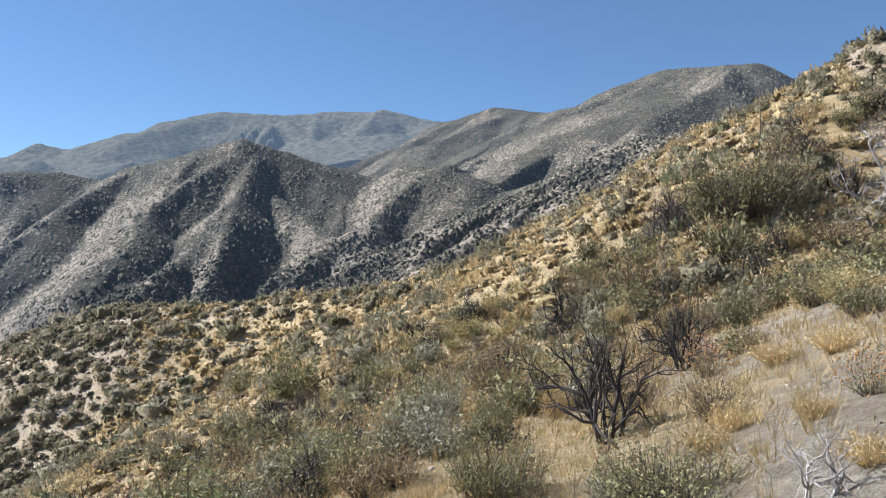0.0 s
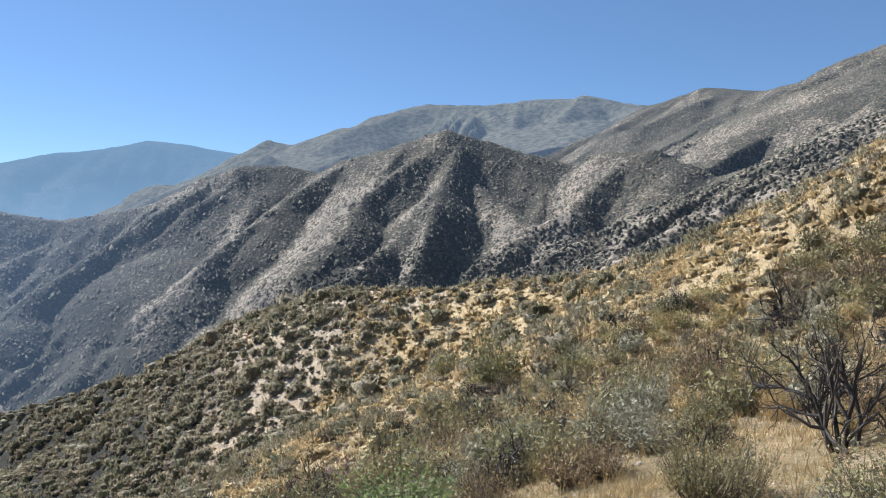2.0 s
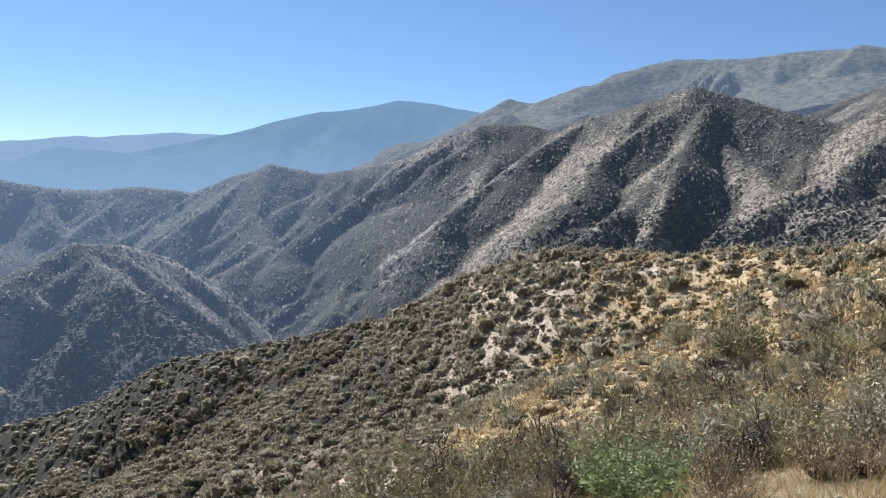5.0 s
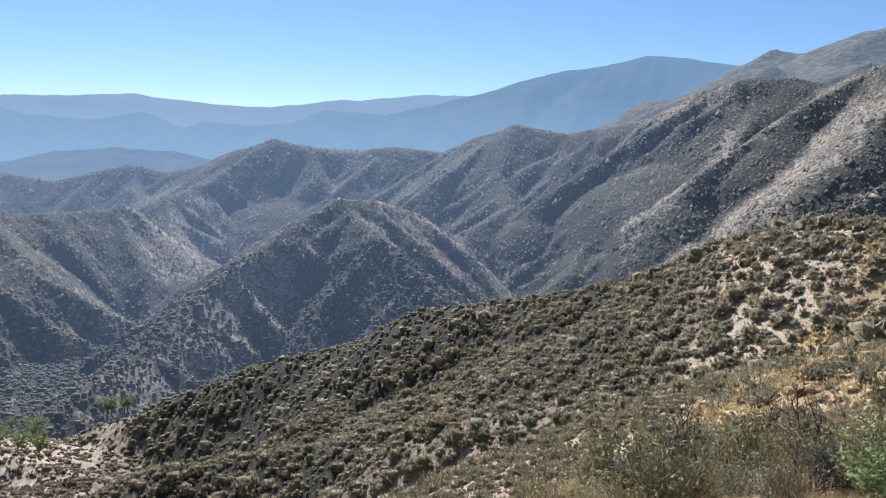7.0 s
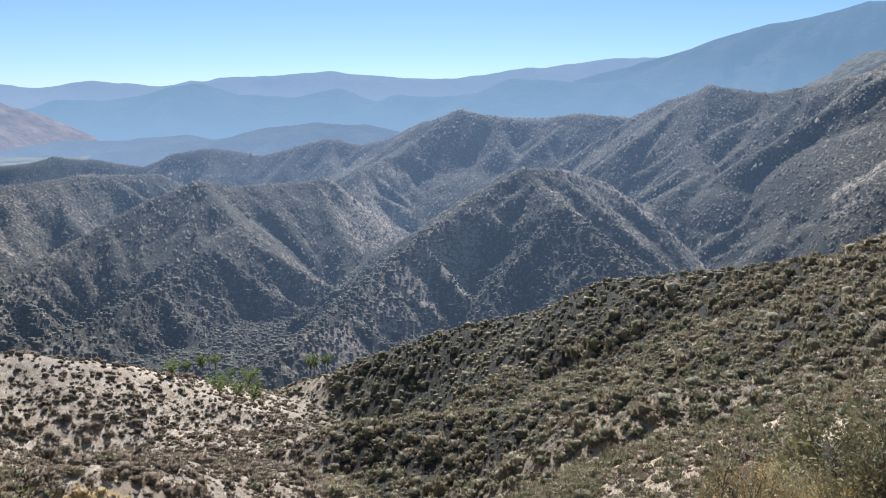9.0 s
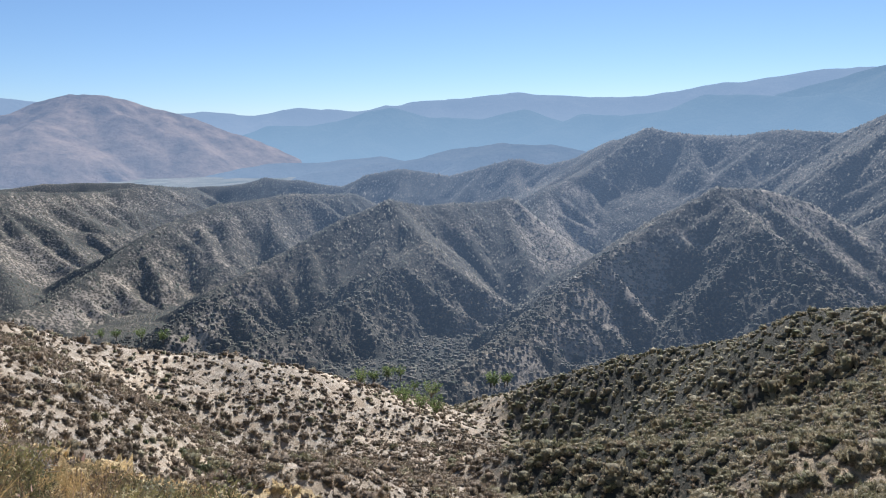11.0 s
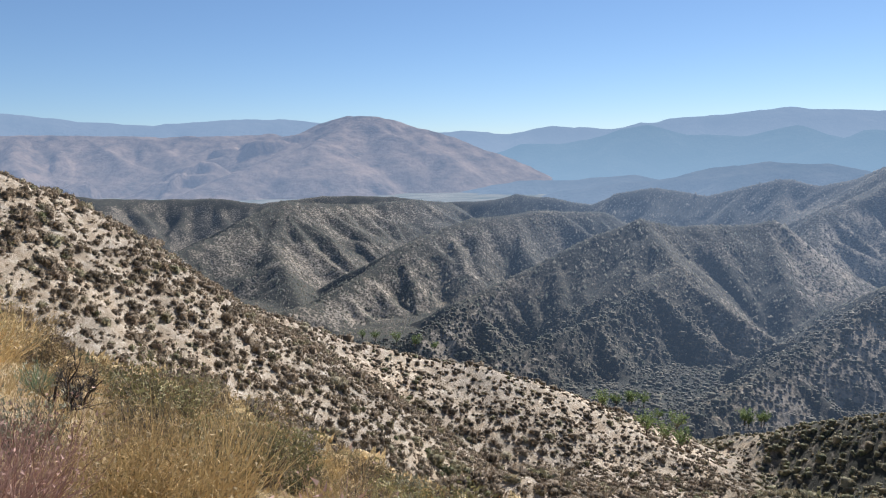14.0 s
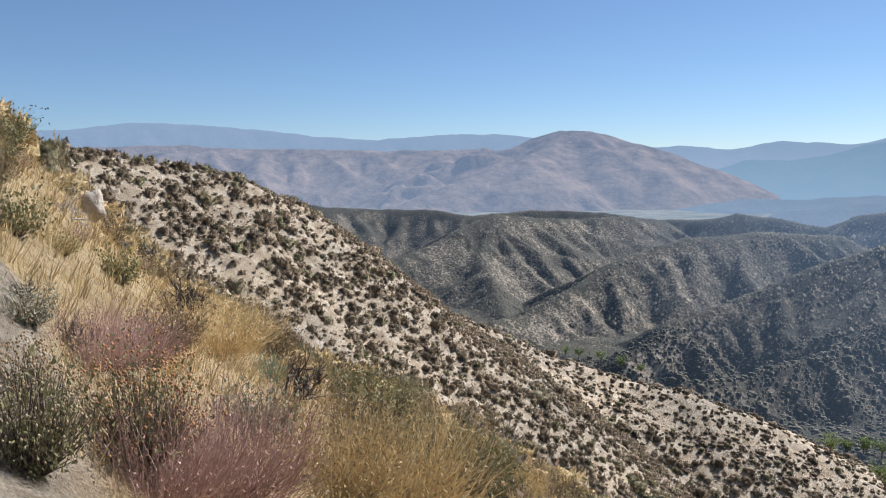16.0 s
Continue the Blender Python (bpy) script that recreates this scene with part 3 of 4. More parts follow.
LONE = [
    ridge(.5, .5, 18, .1, 150, [(-2900, -6, -110.8), (-2949, -93, -69.2), (-2992, -226, -7.9), (-3023, -406, 61.8), (-3025, -582, 111.2), (-3018, -711, 150.4), (-3011, -819, 156.2), (-3010, -931, 127.4), (-3024, -1048, 81.6), (-3020, -1202, 75.4), (-2986, -1406, 67.4), (-2944, -1599, 68.0), (-3129, -1198, 93.5), (-2963, -1563, 81.7), (-2786, -1861, 93.3), (-2625, -2161, 100.1), (-2476, -2403, 110.9), (-2268, -2666, 101.5)]),  # lone mountain
    ridge(.4, .4, 10, .35, 70, [(-3001, -817, 151.4), (-2870, -684, 13.4), (-2725, -372, -93.0), (-2639, -243, -127.7)]),  # lone spur a
    ridge(.42, .42, 10, .35, 70, [(-3000, -928, 122.7), (-2828, -841, -4.5), (-2607, -878, -98.4)]),  # lone spur b
    ridge(.8, .8, 14, .5, 50, [(-2505, -1136, -70.4), (-2534, -1191, -23.9), (-2535, -1237, -17.5), (-2531, -1311, -40.2)]),  # foot rock
    ridge(.35, .35, 12, .3, 70, [(-2530, -945, -93.6), (-2471, -1089, -124.9), (-2428, -1228, -101.6), (-2411, -1323, -81.1)]),  # foot b
]
FARTHEST = [
    ridge(.6, .6, 30, .25, 240, [(-3058, 2879, 297.9), (-3182, 2742, 255.5), (-3339, 2549, 259.0), (-3483, 2347, 228.0), (-3645, 2087, 200.0), (-3785, 1821, 156.6), (-3902, 1554, 157.9), (-3962, 1396, 169.8), (-4032, 1176, 194.5), (-4071, 1036, 172.2), (-4130, 766, 150.6), (-4157, 603, 151.2), (-4024, 1205, 188.8), (-4099, 919, 167.1), (-4145, 680, 148.7), (-4174, 466, 131.8), (-4239, 314, 105.3), (-4300, -1, 134.3), (-4343, -261, 95.4), (-4369, -520, 122.7), (-4332, -772, 110.2)]),  # far range
    ridge(.6, .6, 30, .25, 240, [(-4309, -894, 127.4), (-4204, -1300, 177.4), (-4131, -1516, 199.2), (-4029, -1770, 204.8), (-3871, -2093, 178.2), (-4121, -1543, 200.2), (-4008, -1816, 196.3), (-3861, -2110, 165.8), (-3625, -2495, 199.2), (-3458, -2722, 236.6), (-3162, -3060, 260.5), (-3020, -3201, 263.6), (-2835, -3366, 227.0), (-2671, -3497, 212.0), (-2431, -3668, 184.4)]),  # far range left
]
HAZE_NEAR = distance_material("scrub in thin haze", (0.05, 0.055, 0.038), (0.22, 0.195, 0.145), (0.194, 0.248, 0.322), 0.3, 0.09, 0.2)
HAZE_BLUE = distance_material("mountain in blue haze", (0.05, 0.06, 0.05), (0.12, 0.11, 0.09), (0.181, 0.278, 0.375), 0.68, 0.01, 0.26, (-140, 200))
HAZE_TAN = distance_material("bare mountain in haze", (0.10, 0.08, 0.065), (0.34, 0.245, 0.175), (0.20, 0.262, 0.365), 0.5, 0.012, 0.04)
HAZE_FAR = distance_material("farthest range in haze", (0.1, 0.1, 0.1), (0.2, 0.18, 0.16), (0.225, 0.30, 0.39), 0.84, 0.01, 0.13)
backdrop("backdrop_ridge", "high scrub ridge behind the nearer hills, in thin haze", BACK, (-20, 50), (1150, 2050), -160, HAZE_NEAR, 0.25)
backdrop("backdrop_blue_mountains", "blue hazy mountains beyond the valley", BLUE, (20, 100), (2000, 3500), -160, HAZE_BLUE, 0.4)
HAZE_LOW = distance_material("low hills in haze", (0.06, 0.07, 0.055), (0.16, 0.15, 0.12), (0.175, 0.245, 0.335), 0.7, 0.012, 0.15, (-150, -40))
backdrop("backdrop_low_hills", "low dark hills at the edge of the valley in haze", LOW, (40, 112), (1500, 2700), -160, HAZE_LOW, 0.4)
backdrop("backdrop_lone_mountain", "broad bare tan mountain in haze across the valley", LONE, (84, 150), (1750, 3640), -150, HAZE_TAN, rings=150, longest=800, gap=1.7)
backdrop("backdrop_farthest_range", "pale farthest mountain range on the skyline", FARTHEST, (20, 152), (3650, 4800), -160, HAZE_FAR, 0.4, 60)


def floor_heights(x, y):
    return valley(np.hypot(x, y)) + 5 + 2.5 * fbm(x / 200, y / 200)


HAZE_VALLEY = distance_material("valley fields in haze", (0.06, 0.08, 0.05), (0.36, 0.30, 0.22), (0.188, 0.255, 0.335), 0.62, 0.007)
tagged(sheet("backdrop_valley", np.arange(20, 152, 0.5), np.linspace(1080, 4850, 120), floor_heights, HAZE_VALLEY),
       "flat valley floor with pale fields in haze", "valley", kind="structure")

# ---- scrub ----
def dome_template(seed, sides, rows, tufts, flat=0.75, core=0.8):
    """A shrub from afar: a lumpy round crown of leaves with tufts that stand out of it. Returns corners and triangles."""
    g = np.random.default_rng(seed)
    verts, tri = [], []
    lobes = g.uniform(0, 2 * math.pi, 2)
    for k in range(rows):
        lift = k / rows
        a = (np.arange(sides) + 0.5 * (k % 2)) / sides * 2 * math.pi + g.uniform(-0.2, 0.2, sides)
        lobe = 1 + 0.14 * np.sin(2 * a + lobes[0]) + 0.12 * np.sin(3 * a + lobes[1])
        rad = (0.86 if k == 0 else math.cos(lift * 1.15)) * lobe * g.uniform(0.82, 1.15, sides)
        up = np.full(sides, -0.45) if k == 0 else math.sin(lift * 1.5) * flat * g.uniform(0.75, 1.2, sides)
        verts += list(np.stack([np.cos(a) * rad, np.sin(a) * rad, up], 1))
        for q in range(sides):
            n = (q + 1) % sides
            if k + 1 < rows:
                tri += [(k * sides + q, k * sides + n, (k + 1) * sides + n), (k * sides + q, (k + 1) * sides + n, (k + 1) * sides + q)]
            else:
                tri.append((k * sides + q, k * sides + n, rows * sides))
    verts.append(np.array([g.uniform(-0.25, 0.25), g.uniform(-0.25, 0.25), flat * g.uniform(0.85, 1.1)]))
    if tufts:
        verts = [v * np.array([core, core, core]) for v in verts]
    for k in range(tufts):
        d = g.normal(size=3)
        d[2] = abs(d[2]) * 0.9 + 0.02
        d /= np.linalg.norm(d)
        c = d * g.uniform(core - 0.12, 1.0) * np.array([1, 1, flat])
        w = np.cross(d, g.normal(size=3))
        w /= np.linalg.norm(w)
        grow = d * g.uniform(0.3, 0.9) + np.array([0, 0, 0.7]) + g.normal(size=3) * 0.3
        fine = max(math.sqrt(tufts), 5.0)
        w = w * g.uniform(0.7, 1.2) / fine
        long = grow * g.uniform(1.2, 2.2) / fine
        tri.append((len(verts), len(verts) + 1, len(verts) + 2))
        verts += [c - w - long * 0.4, c + w - long * 0.4, c + long * 0.6]
    return np.array(verts), np.array(tri)


def scatter(name, label, x, y, size, shape, material, tint):
    """Many shrubs in one mesh, each a clump of its own on the slope."""
    g = np.random.default_rng(len(x))
    shapes = [dome_template(50 + k, *shape) for k in range(8)]
    count = len(shapes[0][0])
    z = height(x, y)
    verts = np.empty((len(x), count, 3), np.float32)
    faces_of = np.empty((len(x), *shapes[0][1].shape), np.int64)
    which = g.integers(0, 8, len(x))
    turn = g.uniform(0, 2 * math.pi, len(x))
    ca, sa = np.cos(turn)[:, None], np.sin(turn)[:, None]
    first = np.arange(len(x)) * count
    for k, (form, tri) in enumerate(shapes):
        s = which == k
        sx = (size[s] * g.uniform(0.8, 1.25, s.sum()))[:, None]
        sy = (size[s] * g.uniform(0.8, 1.25, s.sum()))[:, None]
        px, py, pz = form[:, 0] * sx, form[:, 1] * sy, form[:, 2] * size[s][:, None] * g.uniform(0.75, 1.35, (s.sum(), 1))
        verts[s, :, 0] = px * ca[s] - py * sa[s] + x[s, None]
        verts[s, :, 1] = px * sa[s] + py * ca[s] + y[s, None]
        verts[s, :, 2] = pz + z[s, None]
        faces_of[s] = tri[None] + first[s][:, None, None]
    me = quick_mesh(name, verts.reshape(-1, 3), faces_of.reshape(-1, 3))
    me.polygons.foreach_set("use_smooth", np.ones(len(me.polygons), bool))
    me.materials.append(material)
    shade = np.repeat(tint, count) + np.tile(g.normal(0, 0.08, count), len(x))
    me.attributes.new("tint", "FLOAT", "POINT").data.foreach_set("value", np.clip(shade, 0, 1).astype(np.float32))
    return tagged(new(name, me), label, "shrubs", kind="stuff")


def sow(seed, inner, outer, spacing, span=(-37, 152)):
    """Random places in a ring round the path, one to so many square metres."""
    g = np.random.default_rng(seed)
    count = int(math.radians(span[1] - span[0]) / 2 * (outer ** 2 - inner ** 2) / spacing)
    r = np.sqrt(g.uniform(inner ** 2, outer ** 2, count))
    a = np.radians(g.uniform(span[0], span[1], count))
    return -np.sin(a) * r, np.cos(a) * r, g


# inner and outer reach, square metres to a shrub, size, shape
for inner, outer, spacing, base, shape in ((27, 62, 1.1, 0.55, (6, 2, 110, 0.85, 0.64)), (62, 130, 1.4, 0.68, (5, 2, 34, 0.85, 0.8)), (130, HILLS_FROM, 1.9, 0.6, (5, 2, 8, 0.8, 0.85)),
                                           (HILLS_FROM, 350, 2.3, 0.66, (5, 2, 0, 0.75)), (350, 800, 4.2, 0.78, (5, 1, 0, 0.7))):
    x, y, g = sow(int(outer), inner, outer, spacing)
    shown = in_sight(x, y, 1.0) | (g.random(len(x)) < 0.15)
    x, y = x[shown], y[shown]
    cover = covers(x, y)
    b = bearing(x, y)
    thick = fbm(x / 26, y / 26, 4)
    white = cover["pale"] * (b > 75) * (inner < 200)
    keep = g.random(len(x)) < 0.9 + 0.7 * thick - 0.3 * (cover["straw"] > 0.6) + 0.35 * (cover["scrub"] > 0.45) - 0.4 * cover["bare"] + 0.6 * (white > 0.5)
    x, y, b, white = x[keep], y[keep], b[keep], white[keep]
    straw = cover["straw"][keep]
    size = base * np.exp(g.normal(0, 0.36, len(x))) * (1 - 0.22 * (white > 0.5)) * (1 + 0.25 * (straw > 0.5) * (b < 60))
    # far shrubs past bearing 84 get a darker tint, as painted shade
    tint = np.clip(0.28 - 0.22 * (inner > 200) * np.clip((b - 84) / 8, 0, 1) + 0.22 * g.normal(size=len(x)) + 0.4 * fbm(x / 40, y / 40) + 0.1 * (white > 0.5), 0, 1)
    dry = (straw > 0.3) & (g.random(len(x)) < 0.4)
    if dry.any():
        scatter("dry_scrub", "straw-yellow dry brush on the sunny slope", x[dry], y[dry], size[dry] * 0.75, (*shape[:4], 0.45) if shape[2] else shape, STRAW_LEAF, tint[dry])
    burnt = ~dry & (white > 0.5) & (g.random(len(x)) < 0.85)
    if burnt.any():
        scatter("brown_scrub", "rounded dry brown scrub on pale stony soil", x[burnt], y[burnt], size[burnt], (*shape[:4], 0.86), BROWN_LEAF, tint[burnt])
    rest = ~dry & ~burnt
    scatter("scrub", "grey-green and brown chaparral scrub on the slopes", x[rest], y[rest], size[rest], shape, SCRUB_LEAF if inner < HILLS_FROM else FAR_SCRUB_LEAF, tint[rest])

# low tufts between the shrubs on the open slopes
x, y, g = sow(31, 24, 140, 0.7)
keep = in_sight(x, y, 0.5)
x, y = x[keep], y[keep]
golden = (covers(x, y)["straw"] > 0.3) & (g.random(len(x)) < 0.8)
for name, label, some, leaf, size in (("low_brush", "low brown tufts between the shrubs on pale soil", ~golden, BROWN_LEAF, 0.27),
                                      ("low_dry_brush", "low golden tufts of dry brush on the slope", golden, STRAW_LEAF, 0.42)):
    n = int(some.sum())
    scatter(name, label, x[some], y[some], size * np.exp(g.normal(0, 0.4, n)), (4, 2, 12, 0.6, 0.75), leaf, np.clip(0.4 + 0.3 * g.normal(size=n), 0, 1))

# ---- plants by the path ----
CHAR = leaf_material("charred wood", (0.014, 0.012, 0.011), (0.10, 0.082, 0.07), 0)
SILVER = leaf_material("bleached dead wood", (0.25, 0.215, 0.19), (0.58, 0.53, 0.48), 0)
BARK = leaf_material("dry brown twigs", (0.055, 0.042, 0.033), (0.24, 0.185, 0.14), 0)
OLIVE = leaf_material("olive chamise leaves", (0.085, 0.085, 0.035), (0.37, 0.33, 0.155), 0.2)
BROWN = leaf_material("dry brown leaves", (0.16, 0.115, 0.055), (0.52, 0.39, 0.20), 0.2)
GREY = leaf_material("grey sage leaves", (0.13, 0.13, 0.078), (0.48, 0.45, 0.31), 0.2)
GOLD = leaf_material("golden dry stalks", (0.30, 0.205, 0.085), (0.74, 0.56, 0.28), 0.2)
PINK = leaf_material("pinkish dry stalks", (0.20, 0.105, 0.08), (0.62, 0.43, 0.35), 0.15)
GREEN = leaf_material("fresh green leaves", (0.09, 0.125, 0.04), (0.30, 0.35, 0.13))
LIME = leaf_material("yellow-green stalks", (0.18, 0.16, 0.06), (0.56, 0.48, 0.23), 0.2)
BLUEGREEN = leaf_material("blue-green yucca blades", (0.12, 0.16, 0.09), (0.30, 0.36, 0.22))
RUST = leaf_material("rust-brown seed heads", (0.24, 0.11, 0.045), (0.60, 0.36, 0.16), 0)
CREAM = leaf_material("cream seed heads", (0.30, 0.235, 0.135), (0.56, 0.46, 0.29), 0)


def part(name, shape, material, parent, label=""):
    verts, faces = shape
    me = quick_mesh(name, np.asarray(verts), np.asarray(faces))
    me.materials.append(material)
    ob = new(name, me)
    ob.parent = parent
    return tagged(ob, label, kind="stuff" if len(me.polygons) > 60 and name != "trunk" else "")


def strands(g, count, tall, spread, width, droop=0.0, foot=0.12, low=0.55):
    """Thin curved stalks from one foot, as narrow blades of two triangles. Returns the shape and points along the stalks."""
    a = g.uniform(0, 2 * math.pi, count)
    lean = np.sqrt(g.uniform(0, 1, count)) * spread
    long = tall * g.uniform(low, 1.05, count) * (1 - 0.25 * (lean / max(spread, 0.01)) ** 2)
    out = np.stack([np.cos(a), np.sin(a), np.zeros(count)], 1)
    up = np.array([0, 0, 1.0])
    p0 = out * (foot * g.uniform(0, 1, (count, 1))) * tall
    d1 = out * np.sin(lean * 1.15)[:, None] + up * np.cos(lean * 1.15)[:, None]
    d2 = out * np.sin(lean * (0.75 + droop))[:, None] + up * np.cos(lean * (0.75 + droop))[:, None] + g.normal(0, 0.27, (count, 3))
    p1 = p0 + d1 * (long * 0.5)[:, None] + g.normal(0, 0.03, (count, 3)) * tall
    p2 = p1 + d2 * (long * 0.5)[:, None]
    side = np.cross(d1, g.normal(size=(count, 3)))
    side /= np.linalg.norm(side, axis=1)[:, None]
    w = width * g.uniform(0.7, 1.3, (count, 1))
    v = np.stack([p0 - side * w, p0 + side * w, p1, p1 - side * w * 0.6 - (p1 - p0) * 0.06, p1 + side * w * 0.6 - (p1 - p0) * 0.06, p2], 1).reshape(-1, 3)
    k = np.arange(count)[:, None] * 6
    f = np.concatenate([k + np.array([[0, 1, 2]]), k + np.array([[3, 4, 5]])])
    v[:, 2] = np.maximum(v[:, 2], -0.05)
    return (v, f), (p0, p1, p2)


def along(g, line, per, low=0.3):
    p0, p1, p2 = line
    t = g.uniform(low, 1.0, (len(p0), per, 1))
    p = np.where(t < 0.5, p0[:, None] + (p1 - p0)[:, None] * t * 2, p1[:, None] + (p2 - p1)[:, None] * (t * 2 - 1))
    return p.reshape(-1, 3)


def leaves(g, points, size, stretch=2.2, jitter=0.03):
    """Narrow leaves that spring from points."""
    n = len(points)
    d = g.normal(size=(n, 3))
    d[:, 2] += 0.6
    d /= np.linalg.norm(d, axis=1)[:, None]
    s = np.cross(d, g.normal(size=(n, 3)))
    s /= np.linalg.norm(s, axis=1)[:, None]
    k = size * g.uniform(0.6, 1.4, (n, 1))
    p = points + g.normal(0, jitter, (n, 3))
    v = np.stack([p - s * k * 0.5, p + s * k * 0.5, p + d * k * stretch], 1).reshape(-1, 3)
    return v, np.arange(n * 3).reshape(-1, 3)


def heads(g, points, size):
    """Small round seed heads: eight-sided bodies."""
    n = len(points)
    o = np.array([(1, 0, 0), (0, 1, 0), (-1, 0, 0), (0, -1, 0), (0, 0, 0.8), (0, 0, -0.8)]) * size
    v = (points[:, None] + o[None] * g.uniform(0.6, 1.4, (n, 1, 1))).reshape(-1, 3)
    base = np.array([(0, 1, 4), (1, 2, 4), (2, 3, 4), (3, 0, 4), (1, 0, 5), (2, 1, 5), (3, 2, 5), (0, 3, 5)])
    return v, (np.arange(n)[:, None, None] * 6 + base[None]).reshape(-1, 3)


def join(*shapes):
    verts, faces, at = [], [], 0
    for v, f in shapes:
        verts.append(np.asarray(v))
        faces.append(np.asarray(f) + at)
        at += len(v)
    return np.concatenate(verts), np.concatenate(faces)


def tube(points, radii, sides=4):
    """A tapering crooked limb along points."""
    points = np.asarray(points)
    rings = []
    for k, (p, r) in enumerate(zip(points, radii)):
        d = points[min(k + 1, len(points) - 1)] - points[max(k - 1, 0)]
        d = d / (np.linalg.norm(d) + 1e-9)
        s = np.cross(d, (0.31, 0.77, 0.55))
        s /= np.linalg.norm(s) + 1e-9
        q = np.cross(d, s)
        a = np.arange(sides) / sides * 2 * math.pi
        rings.append(p + r * (np.cos(a)[:, None] * s + np.sin(a)[:, None] * q))
    v = np.concatenate(rings)
    f = []
    for k in range(len(points) - 1):
        for s in range(sides):
            n = (s + 1) % sides
            a, b, c, d = k * sides + s, k * sides + n, (k + 1) * sides + n, (k + 1) * sides + s
            f += [(a, b, c), (a, c, d)]
    return v, np.array(f)


def limbs(g, start, way, length, radius, level, kink, lift, out):
    """A dead limb that forks again and again; limbs are gathered in out, level by level."""
    steps = 3 if level > 0 else 2
    p, d = [np.array(start, float)], np.array(way, float)
    for k in range(steps):
        d = d + g.normal(0, kink, 3) + np.array([0, 0, lift])
        d /= np.linalg.norm(d)
        p.append(p[-1] + d * length / steps)
    radii = [radius * (1 - 0.45 * k / steps) for k in range(steps + 1)]
    if level == 0:
        radii[-1] = radius * 0.15
    out.setdefault(level, []).append(tube(p, radii, 4 if level > 1 else 3))
    if level == 0:
        return
    for k in range(int(g.integers(2, 5))):
        at = p[int(g.integers(1, steps + 1))]
        turn = d + g.normal(0, 0.55, 3)
        turn /= np.linalg.norm(turn)
        limbs(g, at, turn, length * g.uniform(0.55, 0.85), radius * 0.58, level - 1, kink, lift, out)


PROTOS = {}


def thing(name, label, category, group=""):
    return tagged(new(name), label, category, group)


def make_broom(seed, leaf, stalk, name, label, tall=1.0, count=170, per=3, spread=0.75, size=0.035, width=0.006, stretch=2.2, foot=0.12):
    g = np.random.default_rng(seed)
    ob = thing(name, label, "shrub", "shrubs on the hillside")
    shape, line = strands(g, count, tall, spread, width, foot=foot)
    part("brushwood", shape, stalk, ob)
    part("foliage", leaves(g, along(g, line, per), size, stretch), leaf, ob)
    return ob


def make_dead(seed, wood, name, label, tall=1.5, trunks=3, levels=3, kink=0.22, lift=0.1, spread=0.5, thick=0.035):
    g = np.random.default_rng(seed)
    ob = thing(name, label, "dead shrub", "dead shrubs on the hillside")
    out = {}
    for k in range(trunks):
        a = k / trunks * 2 * math.pi + g.uniform(-0.6, 0.6)
        way = np.array([math.cos(a) * spread, math.sin(a) * spread, 1.0])
        limbs(g, (math.cos(a) * 0.06, math.sin(a) * 0.06, -0.08), way / np.linalg.norm(way), tall * (0.42 if levels < 4 else 0.36), thick * tall * g.uniform(0.7, 1.1), levels, kink, lift, out)
    part("trunk", join(*out[levels]), wood, ob)
    part("branchwork", join(*[s for k in range(1, levels) for s in out[k]]), wood, ob)
    part("twig_tangle", join(*out[0]), wood, ob)
    return ob


def make_buckwheat(seed, name, label, head, tall=0.7, count=150, size=0.02, stalk=None):
    g = np.random.default_rng(seed)
    ob = thing(name, label, "shrub", "buckwheat clumps by the path")
    shape, line = strands(g, count, tall, 1.1, 0.005, low=0.7)
    part("brushwood", shape, stalk or BARK, ob)
    part("foliage", leaves(g, along(g, line, 3, 0.15), 0.02), OLIVE, ob)
    part("flower_head_cloud", heads(g, line[2], size), head, ob)
    return ob


def make_leafy(seed, name, label, leaf, tall=1.3, count=150, per=22, size=0.042):
    g = np.random.default_rng(seed)
    ob = thing(name, label, "bush", "leafy bushes on the hillside")
    shape, line = strands(g, count, tall, 1.15, 0.009, low=0.6)
    part("brushwood", shape, BARK, ob)
    part("foliage", leaves(g, along(g, line, per, 0.35), size, 1.5, 0.06 * tall), leaf, ob)
    return ob


def make_yucca(seed, name, label):
    g = np.random.default_rng(seed)
    ob = thing(name, label, "yucca", "yuccas on the hillside")
    shape, line = strands(g, 110, 0.75, 1.35, 0.016, droop=-0.05, foot=0.08, low=0.85)
    part("blade_rosette", shape, BLUEGREEN, ob)
    shape, line = strands(g, 30, 0.5, 1.7, 0.014, droop=0.4, foot=0.08)
    part("dry_skirt", shape, GOLD, ob, "withered straw-coloured blades")
    return ob


def place(key, maker, x, y, scale=1.0, turn=None, tall=1.0):
    """Stands a plant on the slope; the first of its make is built, the others are copied from it."""
    turn = (x * 37.1 + y * 17.7) % 6.283 if turn is None else turn
    m = Matrix.Translation((x, y, ground_at(x, y) - 0.03)) @ Matrix.Rotation(turn, 4, "Z") @ Matrix.Diagonal((scale, scale, scale * tall, 1))
    if key not in PROTOS:
        PROTOS[key] = maker()
        PROTOS[key].matrix_basis = m
        bpy.context.view_layer.update()
        return PROTOS[key]
    made = copy_thing(PROTOS[key], Matrix())
    made.matrix_basis = m
    return made


